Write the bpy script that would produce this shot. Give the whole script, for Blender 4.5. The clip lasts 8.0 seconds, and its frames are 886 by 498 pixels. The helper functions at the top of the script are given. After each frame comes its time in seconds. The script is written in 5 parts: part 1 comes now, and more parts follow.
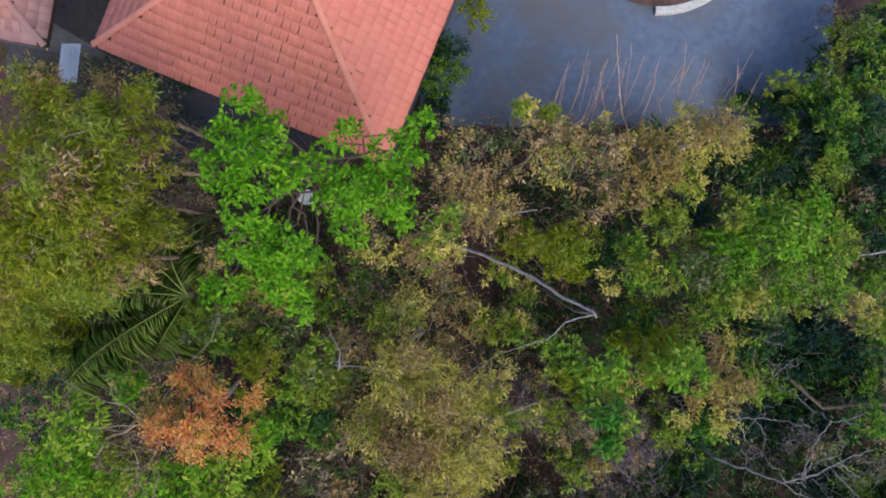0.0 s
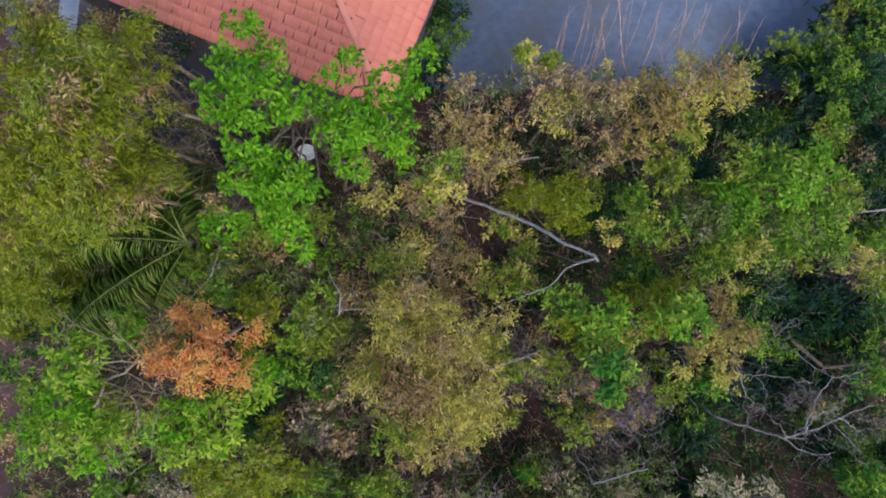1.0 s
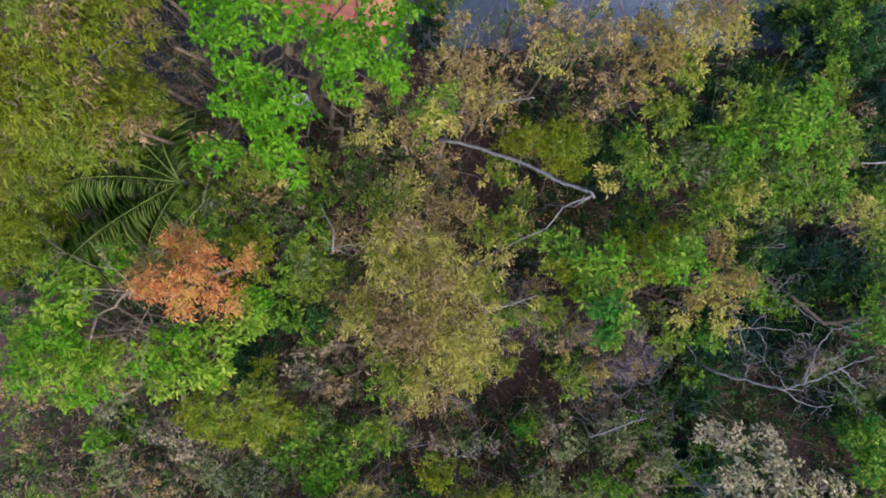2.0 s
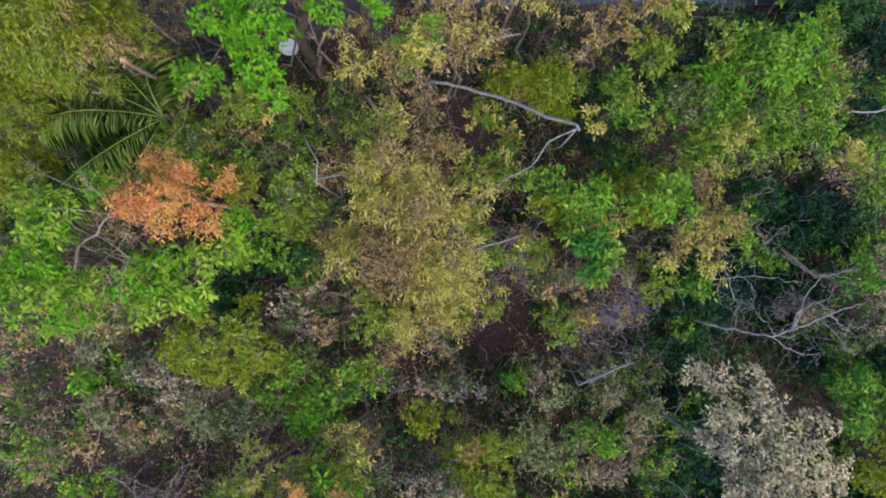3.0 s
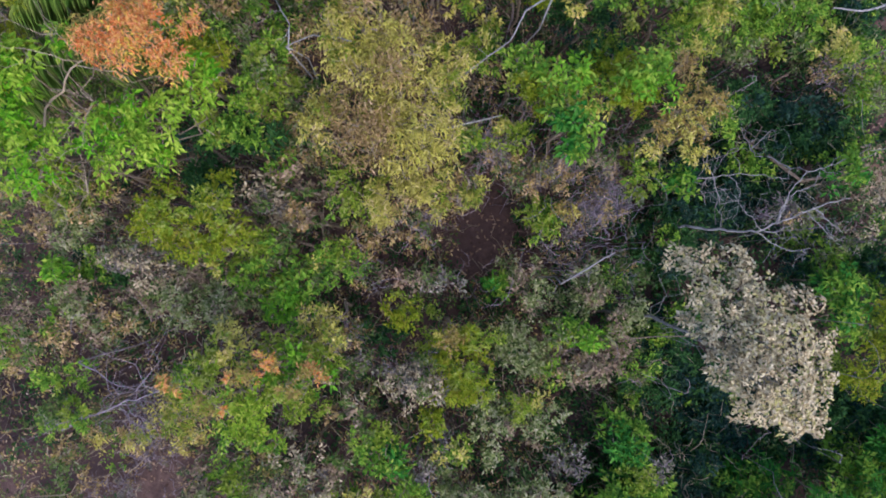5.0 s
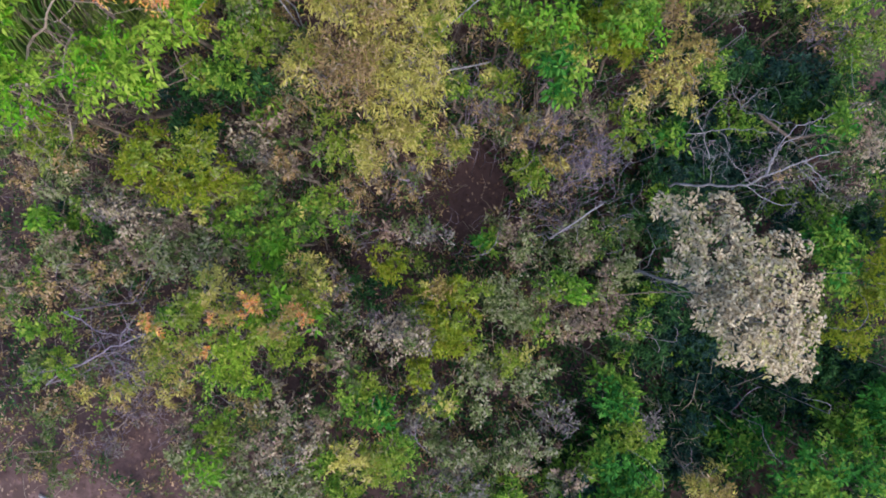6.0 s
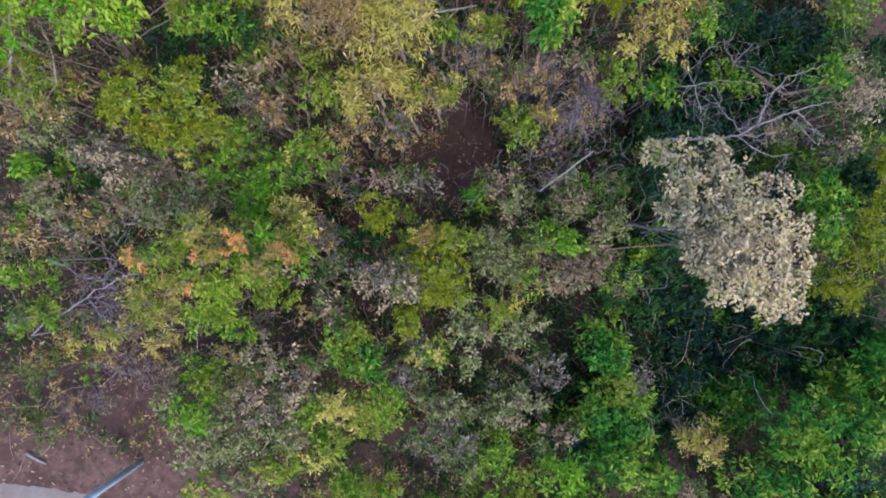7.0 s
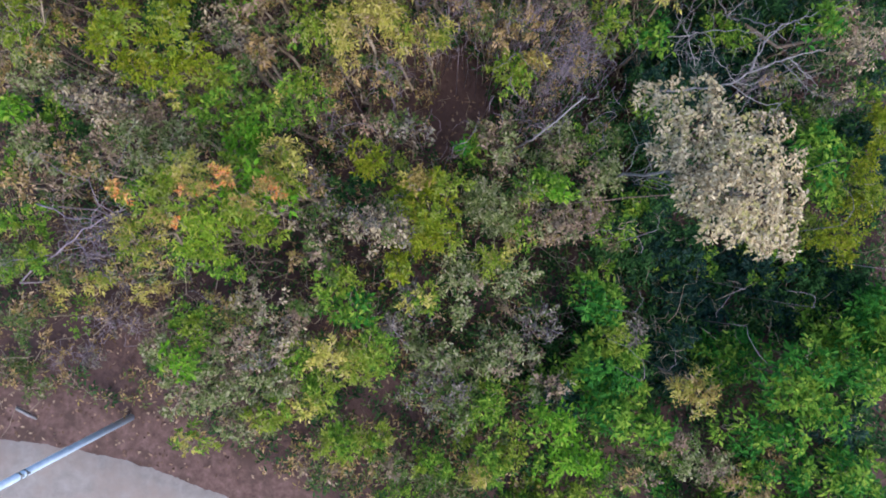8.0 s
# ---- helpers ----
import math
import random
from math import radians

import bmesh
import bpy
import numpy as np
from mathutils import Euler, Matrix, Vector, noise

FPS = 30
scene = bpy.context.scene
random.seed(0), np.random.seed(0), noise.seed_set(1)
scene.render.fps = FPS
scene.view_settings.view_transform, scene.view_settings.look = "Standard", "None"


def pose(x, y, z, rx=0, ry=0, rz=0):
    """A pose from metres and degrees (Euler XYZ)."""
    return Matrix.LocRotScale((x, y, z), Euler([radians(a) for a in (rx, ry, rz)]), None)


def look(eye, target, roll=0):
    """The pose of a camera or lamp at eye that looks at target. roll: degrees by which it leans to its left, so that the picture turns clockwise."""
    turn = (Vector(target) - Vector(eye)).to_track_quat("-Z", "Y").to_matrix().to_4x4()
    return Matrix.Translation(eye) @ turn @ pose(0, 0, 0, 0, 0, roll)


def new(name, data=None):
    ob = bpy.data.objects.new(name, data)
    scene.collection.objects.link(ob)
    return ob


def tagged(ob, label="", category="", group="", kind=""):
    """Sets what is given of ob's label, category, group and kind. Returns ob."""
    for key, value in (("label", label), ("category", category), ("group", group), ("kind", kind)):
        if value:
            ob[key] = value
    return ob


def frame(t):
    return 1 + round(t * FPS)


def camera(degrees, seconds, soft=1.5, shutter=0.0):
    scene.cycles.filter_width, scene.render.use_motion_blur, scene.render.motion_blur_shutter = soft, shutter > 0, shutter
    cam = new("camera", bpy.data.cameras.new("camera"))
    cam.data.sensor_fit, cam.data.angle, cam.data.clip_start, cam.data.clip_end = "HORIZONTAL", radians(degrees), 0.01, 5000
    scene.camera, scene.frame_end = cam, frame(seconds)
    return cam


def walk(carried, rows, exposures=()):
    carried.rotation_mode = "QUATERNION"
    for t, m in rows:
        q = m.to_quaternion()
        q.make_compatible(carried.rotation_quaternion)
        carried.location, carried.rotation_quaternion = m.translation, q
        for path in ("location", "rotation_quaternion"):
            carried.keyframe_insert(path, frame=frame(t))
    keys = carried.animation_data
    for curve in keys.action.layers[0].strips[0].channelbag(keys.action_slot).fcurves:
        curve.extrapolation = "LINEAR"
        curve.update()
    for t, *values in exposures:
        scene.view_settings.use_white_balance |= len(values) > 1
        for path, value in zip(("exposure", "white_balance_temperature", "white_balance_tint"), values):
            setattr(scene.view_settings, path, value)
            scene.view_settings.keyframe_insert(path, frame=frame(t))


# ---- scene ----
cam = camera(70.0, 8.0, soft=1.75, shutter=0.4)
METRES, EYE, TILT, LEAN, TURN = 14.0, 29.0, -90.0, 0.0, 0.0
ROWS = [
    (0, 0, 0, 0, 0, 0, -0),
    (0.5, 0.0002, 0.0017, -0.0517, -0.01, -0.02, 0),
    (1, -0.0023, 0.0046, -0.111, -0.03, -0.03, 0.02),
    (2.5, 0.0224, 0.0249, -0.3, 0.03, -0.01, -0.04),
    (3, 0.0398, 0.0255, -0.3672, 0.03, 0.01, -0.05),
    (3.5, 0.0542, 0.0294, -0.4337, 0.04, 0.08, -0.05),
    (4, 0.0647, 0.036, -0.5043, 0.03, 0.11, -0.03),
    (4.5, 0.0751, 0.0435, -0.5668, 0.04, 0.15, 0.04),
    (6, 0.1166, 0.0553, -0.74, 0.03, 0.28, 0.02),
    (6.5, 0.1289, 0.0608, -0.7952, 0.03, 0.34, 0.02),
    (7, 0.1425, 0.0681, -0.8589, 0.02, 0.38, 0.03),
    (7.5, 0.153, 0.0734, -0.9189, 0.01, 0.41, 0.02),
    (8, 0.162, 0.0779, -0.9815, -0, 0.42, 0.01),
]
walk(cam, [(t, pose(0, 0, EYE, TILT, LEAN, TURN) @ pose(METRES * x, METRES * y, METRES * z, 90 + pitch, roll, yaw)) for t, x, y, z, yaw, pitch, roll in ROWS],
     [(0.0, 0.89, 6680, 11), (0.5, 0.93, 6680, 11), (1.0, 1.00, 6650, 11), (2.5, 1.12, 6450, 12), (3.5, 1.20, 6250, 13), (6.0, 1.23, 6120, 15), (8.0, 1.26, 6200, 12)])

# ---- light ----
SUN_ELEVATION, SUN_AZIMUTH = 50.0, 150.0
world = bpy.data.worlds.new("sky_light")
scene.world = world
world.use_nodes = True
wn = world.node_tree.nodes
sky = wn.new("ShaderNodeTexSky")
sky.sky_type, sky.sun_disc = "NISHITA", False
sky.sun_elevation, sky.sun_rotation = radians(SUN_ELEVATION), radians(SUN_AZIMUTH)
sky.air_density, sky.dust_density = 1.0, 2.0
wn["Background"].inputs["Strength"].default_value = 0.15
world.node_tree.links.new(sky.outputs["Color"], wn["Background"].inputs["Color"])

sun = new("sun", bpy.data.lights.new("sun", "SUN"))
sun.data.energy, sun.data.angle, sun.data.color = 0.82, radians(26), (1.0, 0.88, 0.72)
sa, se = radians(SUN_AZIMUTH), radians(SUN_ELEVATION)
sun.matrix_world = look((60 * math.sin(sa) * math.cos(se), 60 * math.cos(sa) * math.cos(se), 60 * math.sin(se)), (0, 0, 0))

# ---- materials ----
def nodes_of(name, rough=0.7, gloss=0.3):
    m = bpy.data.materials.new(name)
    m.use_nodes = True
    n, l = m.node_tree.nodes, m.node_tree.links
    b = n["Principled BSDF"]
    b.inputs["Roughness"].default_value = rough
    b.inputs["Specular IOR Level"].default_value = gloss
    return m, n, l, b


def ramp_node(n, colours, mode="LINEAR"):
    r = n.new("ShaderNodeValToRGB")
    r.color_ramp.interpolation = mode
    e = r.color_ramp.elements
    while len(e) < len(colours):
        e.new(0.5)
    for k, c in enumerate(colours):
        e[k].position = k / max(1, len(colours) - 1)
        e[k].color = (*c, 1)
    return r


def noise_node(n, l, scale, detail=4.0, rough=0.6):
    t = n.new("ShaderNodeTexCoord")
    x = n.new("ShaderNodeTexNoise")
    x.inputs["Scale"].default_value, x.inputs["Detail"].default_value, x.inputs["Roughness"].default_value = scale, detail, rough
    l.new(t.outputs["Object"], x.inputs["Vector"])
    return x


def mixed(n, l, a, b, fac, mode="MIX"):
    m = n.new("ShaderNodeMix")
    m.data_type, m.blend_type = "RGBA", mode
    if isinstance(fac, (int, float)):
        m.inputs[0].default_value = fac
    else:
        l.new(fac, m.inputs[0])
    for socket, v in ((m.inputs[6], a), (m.inputs[7], b)):
        if isinstance(v, tuple):
            socket.default_value = (*v, 1)
        else:
            l.new(v, socket)
    return m.outputs[2]


def spread(n, l, socket, lo, hi, to_lo=0.0, to_hi=1.0):
    r = n.new("ShaderNodeMapRange")
    l.new(socket, r.inputs[0])
    for k, v in enumerate((lo, hi, to_lo, to_hi)):
        r.inputs[k + 1].default_value = v
    return r.outputs[0]


def bumped(n, l, b, height, strength, distance):
    u = n.new("ShaderNodeBump")
    u.inputs["Strength"].default_value, u.inputs["Distance"].default_value = strength, distance
    l.new(height, u.inputs["Height"])
    l.new(u.outputs["Normal"], b.inputs["Normal"])


def leaf_mat(name, colours, through_light=0.42, rough=0.55):
    """Leaves: every leaf takes its own colour of the range, and whole sprays drift in tone."""
    m, n, l, b = nodes_of(name, rough, 0.12)
    g = n.new("ShaderNodeNewGeometry")
    big = noise_node(n, l, 0.9, 3.0)
    add = n.new("ShaderNodeMath")
    add.operation = "ADD"
    l.new(g.outputs["Random Per Island"], add.inputs[0])
    l.new(spread(n, l, big.outputs["Fac"], 0.3, 0.7, -0.28, 0.28), add.inputs[1])
    r = ramp_node(n, colours)
    l.new(add.outputs[0], r.inputs["Fac"])
    fine = noise_node(n, l, 14.0, 2.0)
    grain = spread(n, l, fine.outputs["Fac"], 0.2, 0.8, 0.75, 1.2)
    c = n.new("ShaderNodeVectorMath")
    c.operation = "SCALE"
    l.new(r.outputs["Color"], c.inputs[0])
    l.new(grain, c.inputs["Scale"])
    l.new(c.outputs[0], b.inputs["Base Color"])
    tr = n.new("ShaderNodeBsdfTranslucent")
    l.new(c.outputs[0], tr.inputs["Color"])
    mx = n.new("ShaderNodeMixShader")
    mx.inputs[0].default_value = through_light
    l.new(b.outputs[0], mx.inputs[1])
    l.new(tr.outputs[0], mx.inputs[2])
    l.new(mx.outputs[0], n["Material Output"].inputs["Surface"])
    return m


def rough_mat(name, colours, scale, rough=0.85, bump=0.4, distance=0.02, second=None, second_scale=0.5, cover=(0.45, 0.6)):
    m, n, l, b = nodes_of(name, rough, 0.25)
    small = noise_node(n, l, scale, 6.0, 0.65)
    r = ramp_node(n, colours)
    l.new(spread(n, l, small.outputs["Fac"], 0.28, 0.72), r.inputs["Fac"])
    out = r.outputs["Color"]
    if second:
        big = noise_node(n, l, second_scale, 5.0, 0.65)
        out = mixed(n, l, out, second, spread(n, l, big.outputs["Fac"], *cover))
    l.new(out, b.inputs["Base Color"])
    bumped(n, l, b, small.outputs["Fac"], bump, distance)
    return m


def tile_mat(name, colours, per_object):
    m, n, l, b = nodes_of(name, 0.75, 0.3)
    if per_object:
        v = n.new("ShaderNodeObjectInfo").outputs["Random"]
    else:
        v = n.new("ShaderNodeNewGeometry").outputs["Random Per Island"]
    r = ramp_node(n, colours)
    l.new(v, r.inputs["Fac"])
    t = n.new("ShaderNodeTexNoise")
    t.inputs["Scale"].default_value, t.inputs["Detail"].default_value = 1.1, 6.0
    g = n.new("ShaderNodeNewGeometry")
    l.new(g.outputs["Position"], t.inputs["Vector"])
    c = mixed(n, l, r.outputs["Color"], (0.54, 0.205, 0.14), spread(n, l, t.outputs["Fac"], 0.45, 0.75, 0.0, 0.5))
    f = n.new("ShaderNodeTexNoise")
    f.inputs["Scale"].default_value, f.inputs["Detail"].default_value = 22.0, 3.0
    l.new(g.outputs["Position"], f.inputs["Vector"])
    c = mixed(n, l, c, (0.28, 0.12, 0.09), spread(n, l, f.outputs["Fac"], 0.6, 0.85, 0.0, 0.25))
    l.new(c, b.inputs["Base Color"])
    bumped(n, l, b, f.outputs["Fac"], 0.3, 0.01)
    return m


LEAF = {
    "olive": leaf_mat("olive_leaves", [(0.10, 0.15, 0.011), (0.22, 0.28, 0.02), (0.35, 0.39, 0.035), (0.25, 0.36, 0.017), (0.48, 0.48, 0.11)]),
    "bright": leaf_mat("bright_green_leaves", [(0.045, 0.17, 0.008), (0.095, 0.30, 0.012), (0.15, 0.41, 0.016), (0.24, 0.48, 0.03)], 0.4),
    "lime": leaf_mat("lime_leaves", [(0.0977, 0.202, 0.0162), (0.195, 0.364, 0.0271), (0.278, 0.445, 0.0406), (0.388, 0.512, 0.0725)], 0.4),
    "green": leaf_mat("green_leaves", [(0.054, 0.145, 0.0201), (0.126, 0.271, 0.0295), (0.216, 0.407, 0.047), (0.396, 0.527, 0.0805)]),
    "grass": leaf_mat("fresh_green_leaves", [(0.0598, 0.179, 0.0157), (0.131, 0.344, 0.0237), (0.204, 0.451, 0.0315), (0.263, 0.427, 0.0472)]),
    "emerald": leaf_mat("emerald_leaves", [(0.014, 0.085, 0.016), (0.032, 0.175, 0.024), (0.062, 0.26, 0.032), (0.12, 0.33, 0.05)]),
    # dark and teal: greens lowered so that the leaves carry the gaps' shade
    "dark": leaf_mat("shade_toned_green_leaves", [(0.0114, 0.04, 0.0155), (0.0264, 0.0856, 0.0285), (0.0426, 0.136, 0.0385), (0.085, 0.194, 0.0551)]),
    "teal": leaf_mat("shade_toned_teal_leaves", [(0.00867, 0.0334, 0.0285), (0.0185, 0.0632, 0.0476), (0.0308, 0.0892, 0.057), (0.0615, 0.12, 0.0957)]),
    "mixed": leaf_mat("mixed_leaves", [(0.0348, 0.0897, 0.0211), (0.0999, 0.179, 0.041), (0.179, 0.264, 0.0702), (0.13, 0.131, 0.0585), (0.338, 0.371, 0.222)]),
    "brown": leaf_mat("brown_leaves", [(0.11, 0.0704, 0.0385), (0.275, 0.193, 0.088), (0.473, 0.33, 0.165), (0.275, 0.242, 0.055), (0.638, 0.462, 0.297)], 0.25, 0.7),
    "straw": leaf_mat("straw_leaves", [(0.248, 0.225, 0.0507), (0.473, 0.44, 0.096), (0.632, 0.564, 0.158), (0.496, 0.507, 0.0902), (0.699, 0.564, 0.27)], 0.3),
    "fresh": leaf_mat("young_green_leaves", [(0.12, 0.22, 0.02), (0.22, 0.38, 0.03), (0.32, 0.47, 0.045), (0.46, 0.50, 0.09)]),
    "yellow": leaf_mat("yellow_green_leaves", [(0.106, 0.18, 0.0182), (0.214, 0.324, 0.0304), (0.32, 0.399, 0.0531), (0.363, 0.413, 0.122)]),
    "moss": leaf_mat("mossy_leaves", [(0.105, 0.15, 0.010), (0.20, 0.275, 0.013), (0.275, 0.345, 0.022), (0.35, 0.335, 0.045)]),
    "autumn": leaf_mat("autumn_leaves", [(0.593, 0.173, 0.0574), (0.75, 0.275, 0.0824), (0.75, 0.415, 0.147), (0.75, 0.345, 0.197), (0.75, 0.587, 0.0982)], 0.3),
    "amber": leaf_mat("amber_leaves", [(0.17, 0.135, 0.04), (0.32, 0.245, 0.075), (0.44, 0.315, 0.115), (0.33, 0.31, 0.07)], 0.3),
    "pale": leaf_mat("dry_pale_leaves", [(0.24, 0.185, 0.105), (0.43, 0.35, 0.215), (0.58, 0.49, 0.32), (0.70, 0.60, 0.42), (0.44, 0.41, 0.16)], 0.2, 0.75),
    "dry": leaf_mat("dry_grey_leaves", [(0.0981, 0.0691, 0.0544), (0.224, 0.165, 0.122), (0.365, 0.271, 0.206), (0.182, 0.177, 0.0726), (0.475, 0.358, 0.279)], 0.2, 0.75),
    "sage": leaf_mat("sage_leaves", [(0.0552, 0.0846, 0.023), (0.133, 0.184, 0.057), (0.216, 0.271, 0.0966), (0.313, 0.336, 0.17), (0.423, 0.405, 0.267)], 0.3),
    "cream": leaf_mat("cream_dry_leaves", [(0.13, 0.10, 0.065), (0.27, 0.215, 0.145), (0.40, 0.33, 0.225), (0.54, 0.46, 0.33), (0.24, 0.235, 0.09)], 0.2, 0.75),
    "ash": leaf_mat("ash_grey_leaves", [(0.06, 0.052, 0.052), (0.135, 0.12, 0.113), (0.24, 0.21, 0.20), (0.125, 0.145, 0.07), (0.36, 0.32, 0.29)], 0.2, 0.75),
    "blush": leaf_mat("pinkish_dry_leaves", [(0.14, 0.085, 0.065), (0.27, 0.175, 0.13), (0.40, 0.27, 0.205), (0.36, 0.30, 0.2)], 0.2, 0.75),
    "palm": leaf_mat("palm_leaflets", [(0.07, 0.16, 0.03), (0.16, 0.29, 0.05), (0.28, 0.40, 0.09), (0.44, 0.50, 0.16)], 0.3, 0.4),
}
BARK = rough_mat("brown_bark", [(0.07, 0.05, 0.035), (0.17, 0.13, 0.10), (0.26, 0.21, 0.165)], 9.0, 0.9, 0.8, 0.02)
PALE_BARK = rough_mat("pale_grey_bark", [(0.11, 0.105, 0.098), (0.20, 0.19, 0.18), (0.29, 0.28, 0.265)], 7.0, 0.85, 0.5, 0.01)
SILVER_BARK = rough_mat("silvery_bark", [(0.1408, 0.1364, 0.1408), (0.2376, 0.2288, 0.2376), (0.3432, 0.33, 0.3388)], 6.0, 0.85, 0.4, 0.008)
TWIG = rough_mat("dry_twigs", [(0.16, 0.12, 0.09), (0.30, 0.24, 0.18), (0.44, 0.37, 0.29)], 3.0, 0.9, 0.3, 0.005)
ROSY = rough_mat("rosy_dry_stems", [(0.28, 0.17, 0.13), (0.46, 0.31, 0.25), (0.60, 0.45, 0.37)], 3.0, 0.85, 0.3, 0.005)
MAUVE = rough_mat("bare_mauve_twigs", [(0.12, 0.095, 0.115), (0.22, 0.18, 0.215), (0.33, 0.285, 0.325)], 3.0, 0.9, 0.3, 0.005)
SOIL = rough_mat("forest_soil", [(0.039, 0.0234, 0.0221), (0.0806, 0.0494, 0.0455), (0.1365, 0.0858, 0.078)], 5.0, 0.95, 0.9, 0.06, (0.085, 0.052, 0.049), 0.35, (0.45, 0.62))
LITTER = leaf_mat("leaf_litter", [(0.0688, 0.0413, 0.0325), (0.138, 0.0875, 0.065), (0.237, 0.156, 0.112), (0.35, 0.263, 0.188)], 0.1, 0.85)
DIRT = rough_mat("shoulder_dirt", [(0.0624, 0.03572, 0.03168), (0.1196, 0.07332, 0.06528), (0.1872, 0.1203, 0.1075)], 3.5, 0.95, 0.7, 0.03, (0.075, 0.047, 0.04), 0.9, (0.48, 0.6))
ROAD = rough_mat("dusty_concrete", [(0.20, 0.18, 0.168), (0.25, 0.226, 0.213), (0.295, 0.27, 0.257)], 2.2, 0.9, 0.25, 0.01, (0.24, 0.19, 0.165), 0.5, (0.45, 0.7))
PAVE = rough_mat("blue_grey_asphalt", [(0.0874, 0.1225, 0.1925), (0.114, 0.1548, 0.2398), (0.1425, 0.1842, 0.275)], 3.0, 0.8, 0.3, 0.01, (0.125, 0.138, 0.162), 0.3, (0.45, 0.65))
# the yard's asphalt once more, with shade mixed into a darker colour
APRON = rough_mat("shade_toned_asphalt", [(0.05, 0.05, 0.066), (0.07, 0.07, 0.09), (0.095, 0.095, 0.118)], 4.0, 0.85, 0.4, 0.01, (0.085, 0.075, 0.08), 0.5, (0.45, 0.65))
KERB = rough_mat("whitewashed_concrete", [(0.406, 0.413, 0.421), (0.515, 0.523, 0.53), (0.593, 0.601, 0.608)], 6.0, 0.8, 0.3, 0.01)
POLE = rough_mat("weathered_concrete", [(0.399, 0.5, 0.6496), (0.494, 0.61, 0.7728), (0.57, 0.69, 0.85)], 4.0, 0.8, 0.25, 0.01)
STEEL = rough_mat("galvanised_steel", [(0.10, 0.11, 0.12), (0.16, 0.17, 0.18), (0.22, 0.23, 0.24)], 8.0, 0.5, 0.1, 0.003)
# grey taken darker and bluer: shade below the eaves is in the colour
WALL = rough_mat("shade_darkened_render", [(0.08, 0.08, 0.092), (0.115, 0.115, 0.13), (0.15, 0.15, 0.165)], 2.5, 0.9, 0.2, 0.01)
FASCIA = rough_mat("painted_fascia", [(0.05, 0.03, 0.025), (0.08, 0.05, 0.04), (0.11, 0.07, 0.055)], 5.0, 0.7, 0.15, 0.005)
SHEET = rough_mat("pale_blue_sheet", [(0.52, 0.60, 0.70), (0.64, 0.71, 0.80), (0.72, 0.78, 0.85)], 3.0, 0.5, 0.15, 0.005)
GREY_DISC = rough_mat("dull_grey_metal", [(0.34, 0.38, 0.42), (0.44, 0.48, 0.52), (0.52, 0.56, 0.60)], 5.0, 0.6, 0.15, 0.005)
CLAY = [(0.513, 0.172, 0.132), (0.54, 0.185, 0.145), (0.567, 0.198, 0.158)]
TILE_ONE = tile_mat("clay_tile", CLAY, True)
TILE_MANY = tile_mat("clay_tiles", CLAY, False)
HIP_TILE = tile_mat("clay_hip_tile", [(0.497, 0.18, 0.131), (0.543, 0.207, 0.149), (0.58, 0.23, 0.171)], True)
# clay tones dulled, to put shade and haze into the neighbour's roof
DULL_TILE = tile_mat("shade_dulled_tiles", [(0.27, 0.15, 0.15), (0.33, 0.19, 0.185), (0.38, 0.23, 0.22)], False)

# ---- mesh helpers ----
def part(name, data, material, parent=None, label=""):
    """One mesh object, from a bmesh, a mesh or (vertices, faces), under a thing or a part."""
    if isinstance(data, bpy.types.Mesh):
        me = data
    elif isinstance(data, bmesh.types.BMesh):
        me = bpy.data.meshes.new(name)
        data.to_mesh(me)
        data.free()
    else:
        me = tri_mesh(name, *data)
    if material and not me.materials:
        me.materials.append(material)
    ob = new(name, me)
    ob.parent = parent
    return tagged(ob, label)


def tri_mesh(name, v, f, smooth=False):
    v, f = np.asarray(v, np.float32), np.asarray(f, np.int32)
    me = bpy.data.meshes.new(name)
    me.vertices.add(len(v))
    me.vertices.foreach_set("co", v.ravel())
    me.loops.add(f.size)
    me.loops.foreach_set("vertex_index", f.ravel())
    me.polygons.add(len(f))
    me.polygons.foreach_set("loop_start", np.arange(0, f.size, f.shape[1], dtype=np.int32))
    if smooth:
        me.polygons.foreach_set("use_smooth", np.ones(len(f), bool))
    me.update(calc_edges=True)
    return me


def thing(name, place, label, category, group="", kind=""):
    root = new(name)
    root.empty_display_size = 0.3
    root.location = place
    return tagged(root, label, category, group, kind)


def unit(a):
    return a / np.maximum(np.linalg.norm(a, axis=-1, keepdims=True), 1e-9)


def join(pieces):
    vs, fs, k = [], [], 0
    for v, f in pieces:
        vs.append(v)
        fs.append(np.asarray(f) + k)
        k += len(v)
    return np.concatenate(vs), np.concatenate(fs)


def bend(a, b, rng, wiggle=0.08, steps=5):
    """A crooked way from a to b."""
    a, b = np.asarray(a, float), np.asarray(b, float)
    s = np.linspace(0, 1, steps + 1)[:, None]
    off = rng.normal(0, 1, (steps + 1, 3)) * np.linalg.norm(b - a) * wiggle * np.sin(np.pi * s)
    return a + (b - a) * s + off


